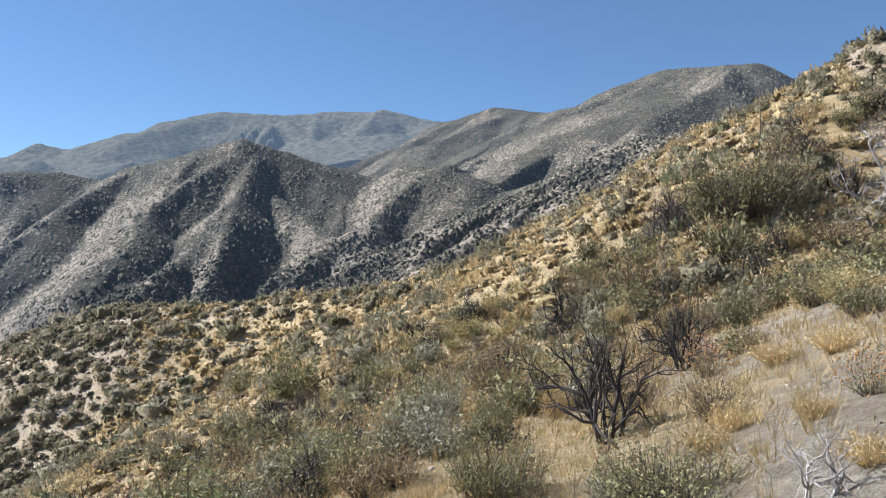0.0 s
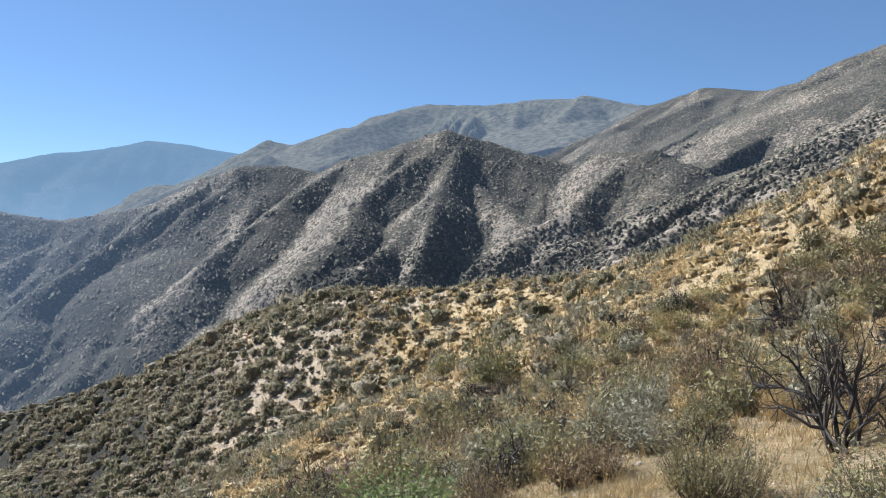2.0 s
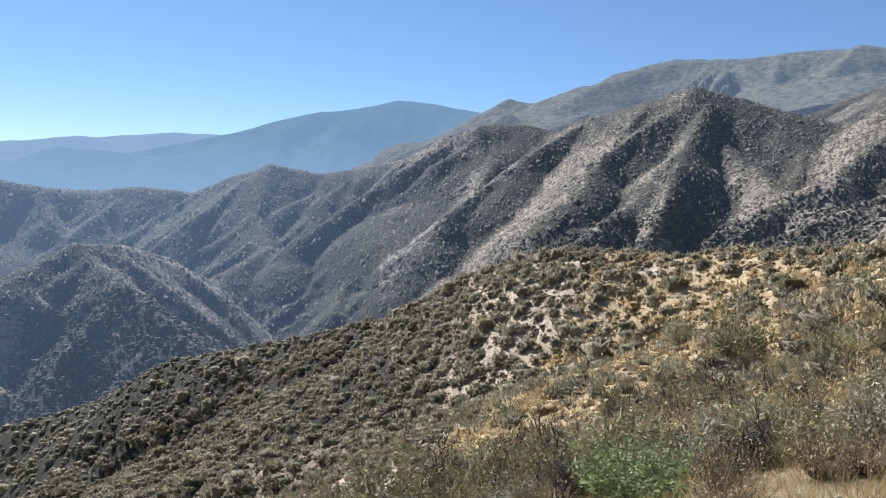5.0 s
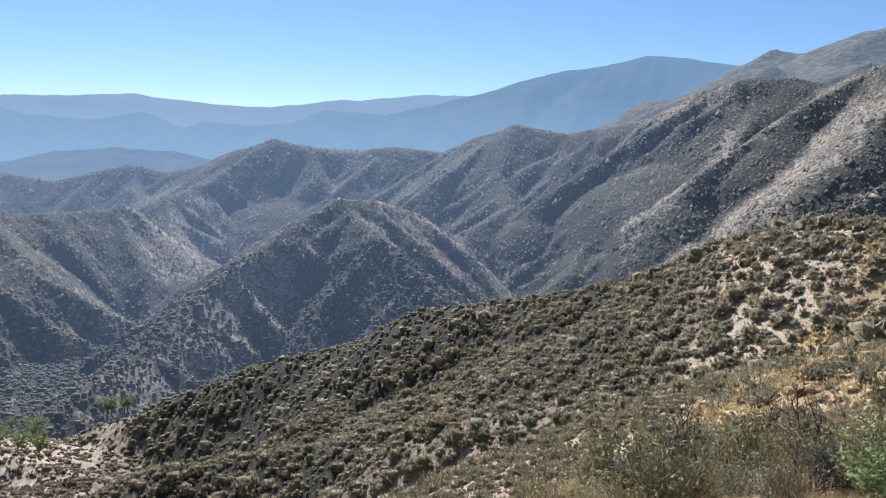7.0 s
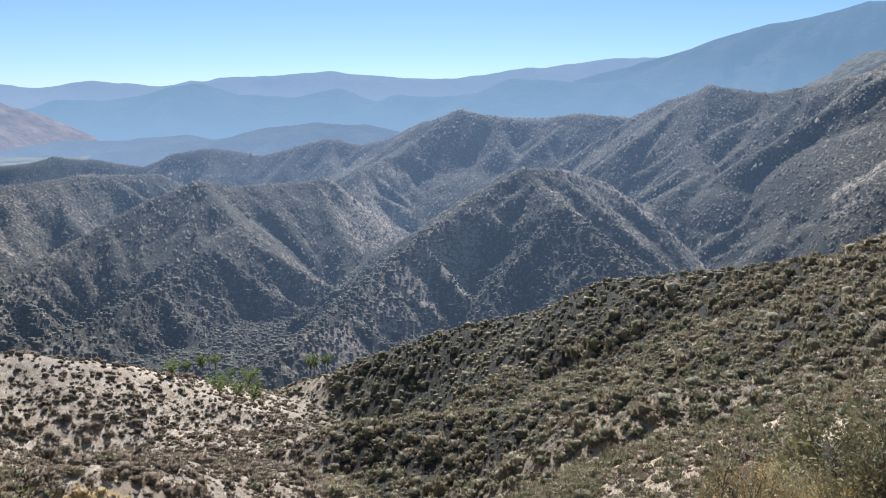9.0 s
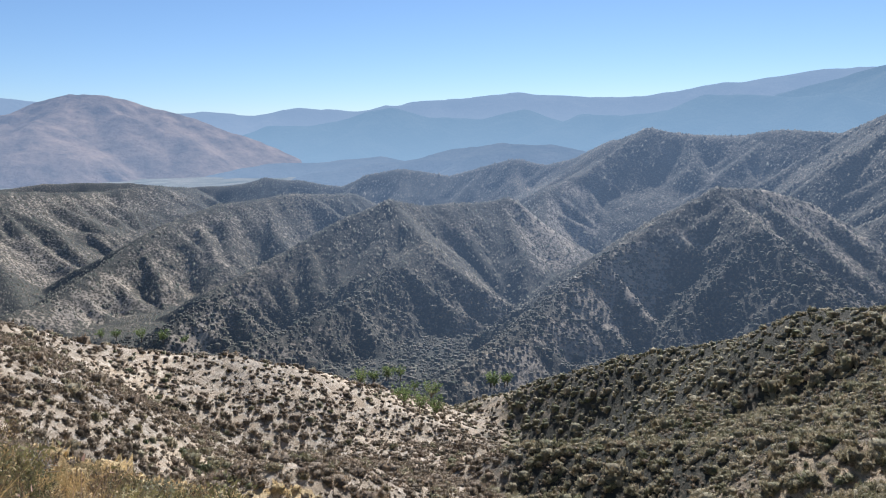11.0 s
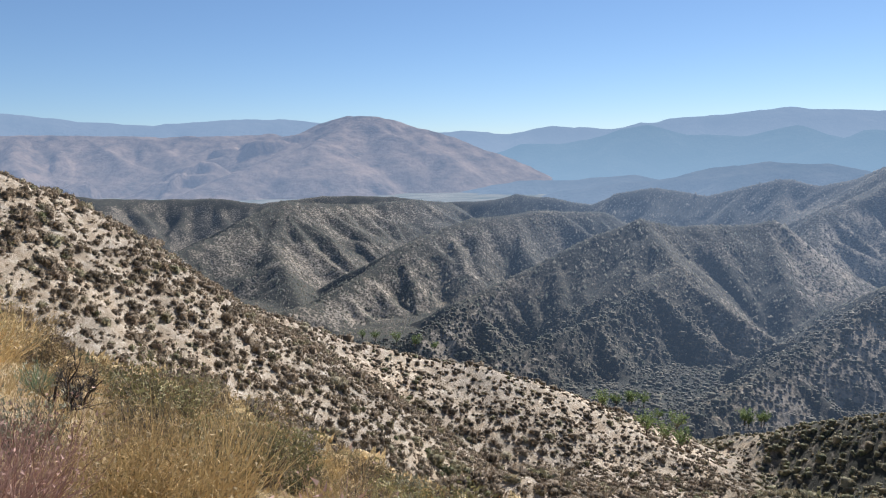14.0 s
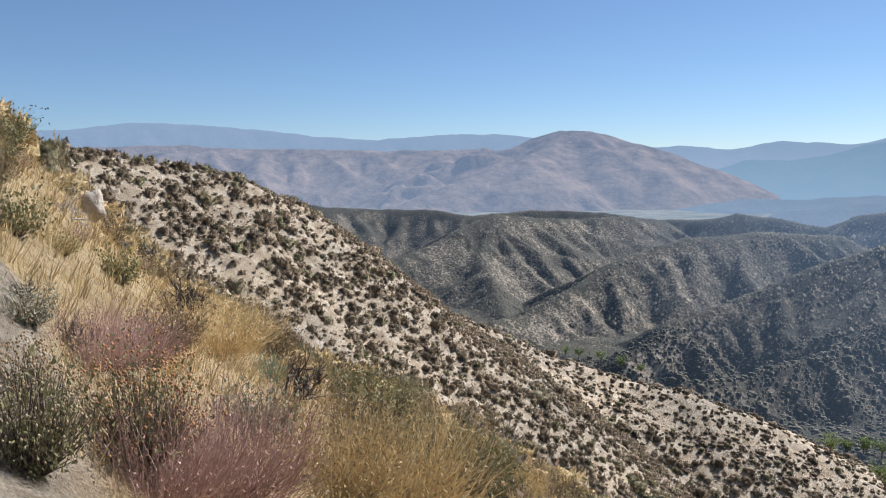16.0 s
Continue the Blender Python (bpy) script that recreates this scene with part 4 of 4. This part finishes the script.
KINDS = {
    "olive_full": lambda s: make_broom(s, OLIVE, BARK, "chamise", "large olive-green chamise shrub with fine twigs", 1.0, 700, 6, 0.8, 0.019, 0.006, 2.2, 0.4),
    "brown_full": lambda s: make_broom(s, BROWN, GOLD, "dry_shrub", "large golden-brown dry shrub with fine stalks", 0.95, 800, 3, 1.0, 0.016, 0.0055, 2.2, 0.5),
    "pink_full": lambda s: make_broom(s, PINK, PINK, "dry_buckwheat", "dense pinkish-brown mound of dry stalks by the path", 0.8, 1300, 2, 1.2, 0.012, 0.0046, 2.2, 0.65),
    "rust_full": lambda s: make_buckwheat(s, "buckwheat", "large buckwheat mound with rust-brown seed heads", RUST, 0.75, 620, 0.011),
    "cream_full": lambda s: make_buckwheat(s, "buckwheat", "large green buckwheat mound with cream seed heads", CREAM, 0.75, 620, 0.012),
    "olive": lambda s: make_broom(s, OLIVE, BARK, "chamise", "olive-green twiggy chamise shrub on the sandy slope", 1.0, 130, 3, 0.85, 0.045, 0.008),
    "brown": lambda s: make_broom(s, BROWN, BARK, "dry_shrub", "dry brown twiggy shrub on the sandy slope", 0.95, 150, 2, 0.85, 0.04, 0.008),
    "grey": lambda s: make_broom(s, GREY, BARK, "sagebrush", "grey-green sage shrub among dry grass", 0.8, 100, 4, 1.0, 0.05, 0.008),
    "olive_fine": lambda s: make_broom(s, OLIVE, BARK, "chamise", "olive-green chamise shrub with fine twigs", 1.0, 330, 4, 0.9, 0.026, 0.005),
    "brown_fine": lambda s: make_broom(s, BROWN, BARK, "dry_shrub", "dry brown shrub with many fine twigs", 0.95, 420, 2, 0.9, 0.024, 0.005),
    "grey_fine": lambda s: make_broom(s, GREY, BARK, "sagebrush", "grey-green sage shrub with slender stems", 0.8, 330, 4, 1.0, 0.024, 0.005),
    "gold_fine": lambda s: make_broom(s, GOLD, GOLD, "golden_brush", "golden-yellow dry brush with hair-thin stalks", 0.6, 400, 2, 1.1, 0.02, 0.006),
    "lime_fine": lambda s: make_broom(s, LIME, GOLD, "yellow_brush", "yellow-green brush with hair-thin dry stalks", 0.8, 380, 3, 0.95, 0.022, 0.004),
    "gold": lambda s: make_broom(s, GOLD, GOLD, "golden_brush", "golden-yellow dry brush on the slope", 0.7, 150, 2, 1.0, 0.034, 0.007),
    "lime": lambda s: make_broom(s, LIME, GOLD, "yellow_brush", "yellow-green brush with fine dry stalks", 0.85, 130, 3, 0.95, 0.04, 0.007),
    "pink": lambda s: make_broom(s, PINK, PINK, "dry_buckwheat", "pinkish-brown dry buckwheat stalks beside the path", 0.8, 220, 1, 1.05, 0.03, 0.006),
    "char": lambda s: make_dead(s, CHAR, "dead_shrub", "charred dark skeleton of a burnt shrub", 1.4, 6, 4, 0.26, 0.08, 0.55, 0.024),
    "silver": lambda s: make_dead(s, SILVER, "dead_shrub", "bleached silver-grey dead branches on the slope", 1.2, 4, 3, 0.34, 0.02, 0.85, 0.027),
    "rust": lambda s: make_buckwheat(s, "buckwheat", "round buckwheat clump with rust-brown seed heads", RUST),
    "cream": lambda s: make_buckwheat(s, "buckwheat", "green buckwheat clump with cream seed heads", CREAM),
    "green": lambda s: make_leafy(s, "bush", "bright green leafy bush with pale dead twigs", GREEN),
    "round": lambda s: make_leafy(s, "bush", "dense rounded dark green bush on the slope", OLIVE, 1.0, 80, 12, 0.05),
    "yucca": lambda s: make_yucca(s, "yucca", "spiky blue-green yucca with withered lower blades"),
}


def stand(kind, variant, x, y, scale=1.0, tall=1.0):
    return place((kind, variant), lambda: KINDS[kind](sum(map(ord, kind)) * 7 + variant), x, y, scale, None, tall)


# the plants that stand out: kind, x, y, size, height to width
MARKED = [
    ("char", 2.22, 10.43, 1.3, 1.3),
    ("char", 5.17, 16.33, 1.05, 1.60),
    ("silver", 2.36, 5.05, 0.5, 1.35),
    ("olive_full", 13.46, 32.96, 3.64, 0.98),
    ("olive_fine", 12.37, 34.74, 2.76, 1.22),
    ("brown_fine", 15.18, 33.50, 2.25, 1.29),
    ("olive_fine", 8.66, 17.81, 1.20, 0.95),
    ("olive_fine", 7.06, 12.96, 0.99, 0.92),
    ("olive_full", 1.86, 6.42, 0.92, 0.76),
    ("grey_fine", 1.51, 7.11, 0.52, 1.29),
    ("olive_full", 0.55, 7.91, 0.78, 1.02),
    ("brown_fine", -1.10, 10.48, 0.91, 1.00),
    ("grey_fine", -0.17, 16.84, 1.25, 1.29),
    ("rust", 4.70, 13.56, 0.91, 1.32),
    ("rust", 3.90, 7.17, 0.57, 1.40),
    ("green", -3.59, 11.05, 1.15, 0.72),
    ("round", -8.38, 43.07, 2.70, 1.36),
    ("round", -14.54, 54.07, 1.65, 1.60),
    ("brown", -8.90, 23.22, 1.85, 0.82),
    ("brown_fine", 8.08, 31.24, 2.41, 0.94),
    ("gold_fine", 2.15, 14.54, 0.98, 1.60),
    ("gold_fine", 3.31, 7.03, 0.56, 1.13),
    ("olive_fine", 8.08, 20.68, 1.35, 1.09),
    ("char", 5.95, 36.82, 1.93, 1.18),
    ("char", -1.44, 43.68, 1.51, 1.12),
    ("char", 11.12, 37.52, 2.48, 1.05),
    ("silver", 17.21, 30.27, 2.43, 1.27),
    ("silver", 19.16, 33.01, 2.29, 1.25),
    ("yucca", 14.18, 45.99, 2.30, 1.21),
    ("char", 0.69, 11.04, 0.56, 0.96),
    ("char", 5.85, 30.66, 1.44, 0.96),
    ("cream_full", -2.64, -3.33, 0.57, 1.60),
    ("rust_full", -3.71, -3.80, 0.79, 1.51),
    ("pink_full", -4.3, -3.75, 1.05, 1.15),
    ("pink_full", -3.63, -3.63, 0.79, 1.25),
    ("brown_full", -7.60, -4.05, 1.48, 1.00),
    ("brown_full", -6.86, -4.41, 1.18, 1.00),
    ("olive_full", -10.12, -4.63, 1.26, 0.93),
    ("pink_full", -5.13, -5.60, 0.87, 0.90),
    ("brown_full", -11.01, -9.66, 1.77, 0.79),
    ("char", -12.61, -11.85, 1.09, 1.14),
    ("char", -12.02, -8.63, 0.92, 1.14),
    ("char", -4.40, -5.20, 0.23, 1.44),
    ("char", -4.20, -5.47, 0.19, 1.16),
    ("grey_fine", -4.00, -5.15, 0.51, 0.98),
    ("yucca", -12.32, -9.38, 0.85, 1.2),
    ("round", -10.24, -11.09, 0.62, 1.5),
    ("round", -5.98, -7.98, 0.57, 1.35),
    ("olive_fine", -14.76, -20.02, 1.35, 0.92),
    ("olive_fine", -16.70, -9.89, 1.83, 0.96),
    ("olive_fine", -47.48, -34.17, 2.80, 1.05),
    ("silver", -56.01, -20.52, 2.69, 1.36),
    ("brown_fine", -30.11, -11.83, 1.76, 0.97),
    ("rust", -3.06, -3.97, 0.44, 1.21),
    ("gold_fine", -6.73, -4.11, 0.91, 0.91),
    ("gold_fine", -6.49, -6.30, 0.66, 0.97),
    ("gold_fine", 3.12, 8.35, 0.84, 0.87),
    ("gold_fine", 5.24, 12.18, 1.17, 0.67),
    ("gold_fine", 5.44, 10.68, 1.15, 0.74),
    ("gold_fine", 2.62, 7.79, 0.72, 1.08),
    ("lime_fine", 2.85, 21.75, 1.63, 1.00),
    ("lime_fine", 8.43, 15.93, 1.58, 0.75),
    ("brown_fine", 1.49, 23.22, 1.89, 1.08),
    ("brown_fine", -0.65, 10.58, 0.85, 0.97),
    ("lime_fine", 1.11, 41.27, 2.53, 0.81),
    ("gold_fine", -2.06, 19.30, 1.44, 0.97),
    ("lime_fine", -3.26, 18.03, 1.36, 0.78),
    ("gold_fine", 2.82, 5.28, 0.60, 0.92),
    ("brown_fine", 14.97, 28.81, 2.21, 0.78),
    ("brown_fine", -16.42, -12.53, 1.81, 0.90),
    ("brown_fine", -8.20, -7.98, 1.22, 0.89),
    ("pink_full", -4.48, -5.17, 0.66, 1.18),
    ("brown_fine", -10.19, -6.03, 1.42, 0.86),
    ("olive_fine", -18.92, -10.08, 1.59, 0.89),
    ("gold_fine", -15.37, -7.31, 1.51, 0.94),
]
for kind, x, y, scale, tall in MARKED:
    stand(kind, int(abs(x * 7 + y * 3)) % 3, x, y, scale, tall)

# the brush between them, out to twenty-eight metres
kinds = ["olive", "brown", "grey", "gold", "pink", "char", "silver", "rust", "cream", "green", "round", "yucca", "lime"]
x, y, g = sow(5, 5.0, 28, 0.42)
b = bearing(x, y)
marked = np.array([(m[1], m[2], m[3]) for m in MARKED])
marked_far = np.hypot(marked[:, 0], marked[:, 1])
marked_bearing = bearing(marked[:, 0], marked[:, 1])
for px, py, pb in zip(x, y, b):
    r = math.hypot(px, py)
    if 44 < pb < 93 and r < 27:                               # too steep
        continue
    gap = np.hypot(marked[:, 0] - px, marked[:, 1] - py) - 0.45 * marked[:, 2]
    lush = float(fbm(np.array(px / 6), np.array(py / 6)))
    if gap.min() < 0.3 or g.random() > (1.0 if pb < 44 else 0.8) + 0.6 * lush:
        continue
    if -36 < pb < -12 and r < 18 and g.random() < 0.3:         # open sandy ground above the path
        continue
    turn = np.abs(marked_bearing - pb) * math.pi / 180 * marked_far
    if ((turn < 0.75 * marked[:, 2] + 0.3) & (marked_far > r) & (marked_far < 30) & (marked_far - r < (3.5 if pb < 45 else 2.5))).any():
        continue
    if 13 < pb < 44 and r < 11:
        continue
    if pb > 131 and r > 12 and g.random() < 0.8:               # open straw slope
        continue
    if r < 7 and (pb > 100 or -14 < pb < 30):
        continue
    if pb < 45:
        odds = (0.20, 0.20, 0.15, 0.19, 0.02, 0.08, 0.02, 0.03, 0, 0, 0.02, 0, 0.11)
    else:
        odds = (0.18, 0.33, 0.09, 0.21, 0.08, 0.04, 0.015, 0.03, 0, 0, 0.02, 0, 0.06)
    kind = kinds[int(g.choice(len(kinds), p=np.array(odds) / sum(odds)))]
    if kind in ("char", "silver") and r < 11:
        kind = "gold"
    if r < 15 and kind in ("olive", "brown", "grey", "gold", "lime"):
        kind += "_fine"
    small = 0.72 if pb > 104 and r > 14 else 0.88
    stand(kind, int(g.integers(0, 3)), px, py, small * float(np.exp(g.normal(0, 0.25))), float(g.uniform(0.8, 1.15)))


# twiggy shrubs farther up and down the sunny slope
x, y, g = sow(6, 28, 44, 1.5, (-34, 20))
for px, py in zip(x, y):
    if np.hypot(marked[:, 0] - px, marked[:, 1] - py).min() < 1.2:
        continue
    kind = ("olive", "brown", "grey", "char", "lime", "gold")[int(g.choice(6, p=(0.28, 0.26, 0.14, 0.1, 0.12, 0.1)))]
    stand(kind, int(g.integers(0, 3)), px, py, 1.25 * float(np.exp(g.normal(0, 0.25))), float(g.uniform(0.8, 1.15)))


def dry_grass():
    """Tufts of dry grass over the open ground by the path."""
    x, y, g = sow(11, 4.5, 44, 0.05)
    c = covers(x, y)
    r = np.hypot(x, y)
    keep = g.random(len(x)) < np.clip(0.15 + 1.0 * c["straw"] + 0.5 * (bearing(x, y) > 125) * (c["straw"] > 0.2), 0, 1) * np.clip(1.3 - r / 40, 0.12, 1)
    x, y, r = x[keep], y[keep], r[keep]
    per = 9
    n = len(x)
    a = g.uniform(0, 2 * math.pi, (n, per))
    tall = (0.19 * np.exp(g.normal(0, 0.35, n)))[:, None] * g.uniform(0.6, 1.2, (n, per))
    foot = np.stack([x[:, None] + np.cos(a) * 0.07, y[:, None] + np.sin(a) * 0.07, np.repeat((height(x, y) - 0.02)[:, None], per, 1)], -1)
    tip = foot + np.stack([np.cos(a) * tall * 0.5, np.sin(a) * tall * 0.5, tall], -1) + g.normal(0, 0.04, (n, per, 3))
    w = (0.003 + 0.00035 * r)[:, None, None] * np.stack([-np.sin(a + 0.8), np.cos(a + 0.8), np.zeros((n, per))], -1)
    v = np.stack([foot - w, foot + w, tip], 2).reshape(-1, 3)
    me = quick_mesh("dry_grass", v, np.arange(len(v)).reshape(-1, 3))
    me.materials.append(GOLD)
    tagged(new("dry_grass", me), "straw-yellow dry grass tufts on sandy soil", "grass", kind="stuff")


def stone_shape(seed, rough=0.55):
    g = np.random.default_rng(seed)
    bm = bmesh.new()
    bmesh.ops.create_icosphere(bm, subdivisions=3, radius=1)
    cuts = [(Vector(g.normal(size=3)).normalized(), g.uniform(0.45, 0.8)) for _ in range(11)]
    for v in bm.verts:
        for d, far in cuts:
            over = v.co.dot(d) - far
            if over > 0:
                v.co -= d * over * 0.9
        v.co *= 1 + rough * (0.5 * noise.noise(v.co * 1.7 + Vector((seed, 0, 0))) + 0.35 * noise.noise(v.co * 4.3))
    v = np.array([tuple(q.co) for q in bm.verts])
    bm.verts.index_update()
    f = np.array([[q.index for q in face.verts] for face in bm.faces])
    bm.free()
    return v, f


def rock_material():
    m, n, l, p = mat("pale rock")
    co = n.new("ShaderNodeTexCoord").outputs["Object"]
    c = ramp(n, [(0.3, (0.24, 0.2, 0.16)), (0.5, (0.44, 0.38, 0.31)), (0.7, (0.62, 0.56, 0.48))])
    l.new(noise_tex(n, l, 3.0, 10, 0.7, co), c.inputs["Fac"])
    l.new(c.outputs["Color"], p.inputs["Base Color"])
    p.inputs["Roughness"].default_value = 0.9
    bump(n, l, p, noise_tex(n, l, 9.0, 8, 0.7, co), 0.8, 0.08)
    return m


ROCK = rock_material()


def gravel():
    """Loose stones on the bare ground."""
    x, y, g = sow(23, 2.5, 45, 0.3)
    n = len(x)
    o = np.array([(1, 0, 0), (0.1, 1, 0.1), (-1, 0.2, 0), (0, -1, 0.1), (0.1, 0, 0.7), (0, 0, -0.5)])
    size = 0.024 * np.exp(g.normal(0, 0.5, n))
    spin = g.uniform(0, 6.28, n)
    j = o[None] * g.uniform(0.6, 1.3, (n, 6, 3)) * size[:, None, None]
    vx = j[..., 0] * np.cos(spin)[:, None] - j[..., 1] * np.sin(spin)[:, None] + x[:, None]
    vy = j[..., 0] * np.sin(spin)[:, None] + j[..., 1] * np.cos(spin)[:, None] + y[:, None]
    v = np.stack([vx, vy, j[..., 2] + height(x, y)[:, None]], -1).reshape(-1, 3)
    base = np.array([(0, 1, 4), (1, 2, 4), (2, 3, 4), (3, 0, 4), (1, 0, 5), (2, 1, 5), (3, 2, 5), (0, 3, 5)])
    me = quick_mesh("gravel", v, (np.arange(n)[:, None, None] * 6 + base[None]).reshape(-1, 3))
    me.materials.append(ROCK)
    tagged(new("gravel", me), "loose pale stones on the sandy slope", "stones", kind="stuff")


def boulder(x, y, wide, tall, seed):
    v, f = stone_shape(seed)
    v = v * np.array([wide / 2, wide * 0.4, tall / 2])
    me = quick_mesh("boulder", v, f)
    me.materials.append(ROCK)
    ob = new("boulder", me)
    ob.matrix_basis = Matrix.Translation((x, y, ground_at(x, y) + tall * 0.33)) @ Matrix.Rotation(seed * 1.3, 4, "Z")
    tagged(ob, "pale weathered boulder standing in dry grass", "boulder", "boulders on the slope")


dry_grass()
gravel()
# x, y, width, height
for k, (x, y, wide, tall) in enumerate((
    (-15.78, -18.21, 0.95, 1.25),
    (5.09, 37.55, 0.62, 0.75),
    (-21.16, -7.31, 0.30, 0.32),
    (-14.15, -11.93, 0.55, 0.33),
)):
    boulder(x, y, wide, tall, 3 + k)


def make_tree(seed):
    """A broad-leaved tree of the canyon bottom: trunk, limbs and leaf clumps with gaps."""
    g = np.random.default_rng(seed)
    ob = thing("tree", "green broad-leaved tree in the canyon bottom", "tree", "trees along the creek")
    part("trunk", tube([(0, 0, -0.3), (0.1, 0, 1.0), (0.05, 0.1, 2.2)], [0.22, 0.17, 0.12], 6), BARK, ob)
    tubes, tips = [], []
    for k in range(9):
        a = k * 2.4 + g.uniform(-0.4, 0.4)
        out, up = g.uniform(1.0, 2.0), g.uniform(1.2, 3.2)
        foot = np.array([0.07, 0.05, g.uniform(1.2, 2.2)])
        tip = foot + np.array([math.cos(a) * out, math.sin(a) * out, up])
        tubes.append(tube([foot, (foot + tip) / 2 + g.normal(0, 0.15, 3), tip], [0.09, 0.06, 0.02], 4))
        tips += [tip, (foot + tip) / 2 + np.array([0, 0, 0.3])]
    part("limb_work", join(*tubes), BARK, ob)
    at = np.array(tips)[g.integers(0, len(tips), 420)] + g.normal(0, 0.42, (420, 3))
    part("crown", leaves(g, at, 0.3, 1.3, 0.05), GREEN, ob)
    return ob


for k, (x, y, scale) in enumerate((
    (-341.6, -90.4, 0.94),
    (-338.5, -83.2, 1.05),
    (-317.8, -68.4, 1.08),
    (-308.4, -58.2, 1.15),
    (-310.8, -50.3, 0.84),
    (-258.9, 22.2, 0.90),
    (-260.4, 27.5, 1.00),
    (-257.9, 31.3, 1.10),
    (-243.1, 34.3, 0.80),
    (-236.2, 60.6, 0.90),
    (-238.1, 64.9, 1.00),
    (-188.0, 31.0, 1.10),
    (-151.9, 10.0, 0.80),
    (-258.7, 21.7, 0.90),
    (-260.2, 26.6, 1.00),
    (-236.7, 59.5, 1.10),
    (-239.1, 66.0, 0.80),
    (-152.8, 22.5, 0.90),
    (-156.3, 26.6, 1.00),
    (-151.6, 19.0, 1.10),
)):
    place(("tree", k % 3), lambda: make_tree(900 + k), x, y, scale)


def yucca_pole(x, y, tall):
    """The dry flower pole of a dead yucca."""
    ob = thing("yucca_stalk", "tall dry yucca flower stalk, weathered grey-brown", "yucca stalk")
    part("pole", tube([(0, 0, -0.1), (0.02, 0.01, tall * 0.5), (-0.02, 0.03, tall)], [0.045, 0.035, 0.015], 6), BARK, ob)
    g = np.random.default_rng(4)
    twigs = []
    for k in range(10):
        a, z = k * 2.3, tall * (0.6 + 0.04 * k)
        twigs.append(tube([(0, 0.02, z), (math.cos(a) * 0.16, math.sin(a) * 0.16, z + 0.12)], [0.012, 0.005], 3))
    part("side_twig_fan", join(*twigs), BARK, ob)
    ob.matrix_basis = Matrix.Translation((x, y, ground_at(x, y)))


yucca_pole(17.26, 41.05, 3.01)
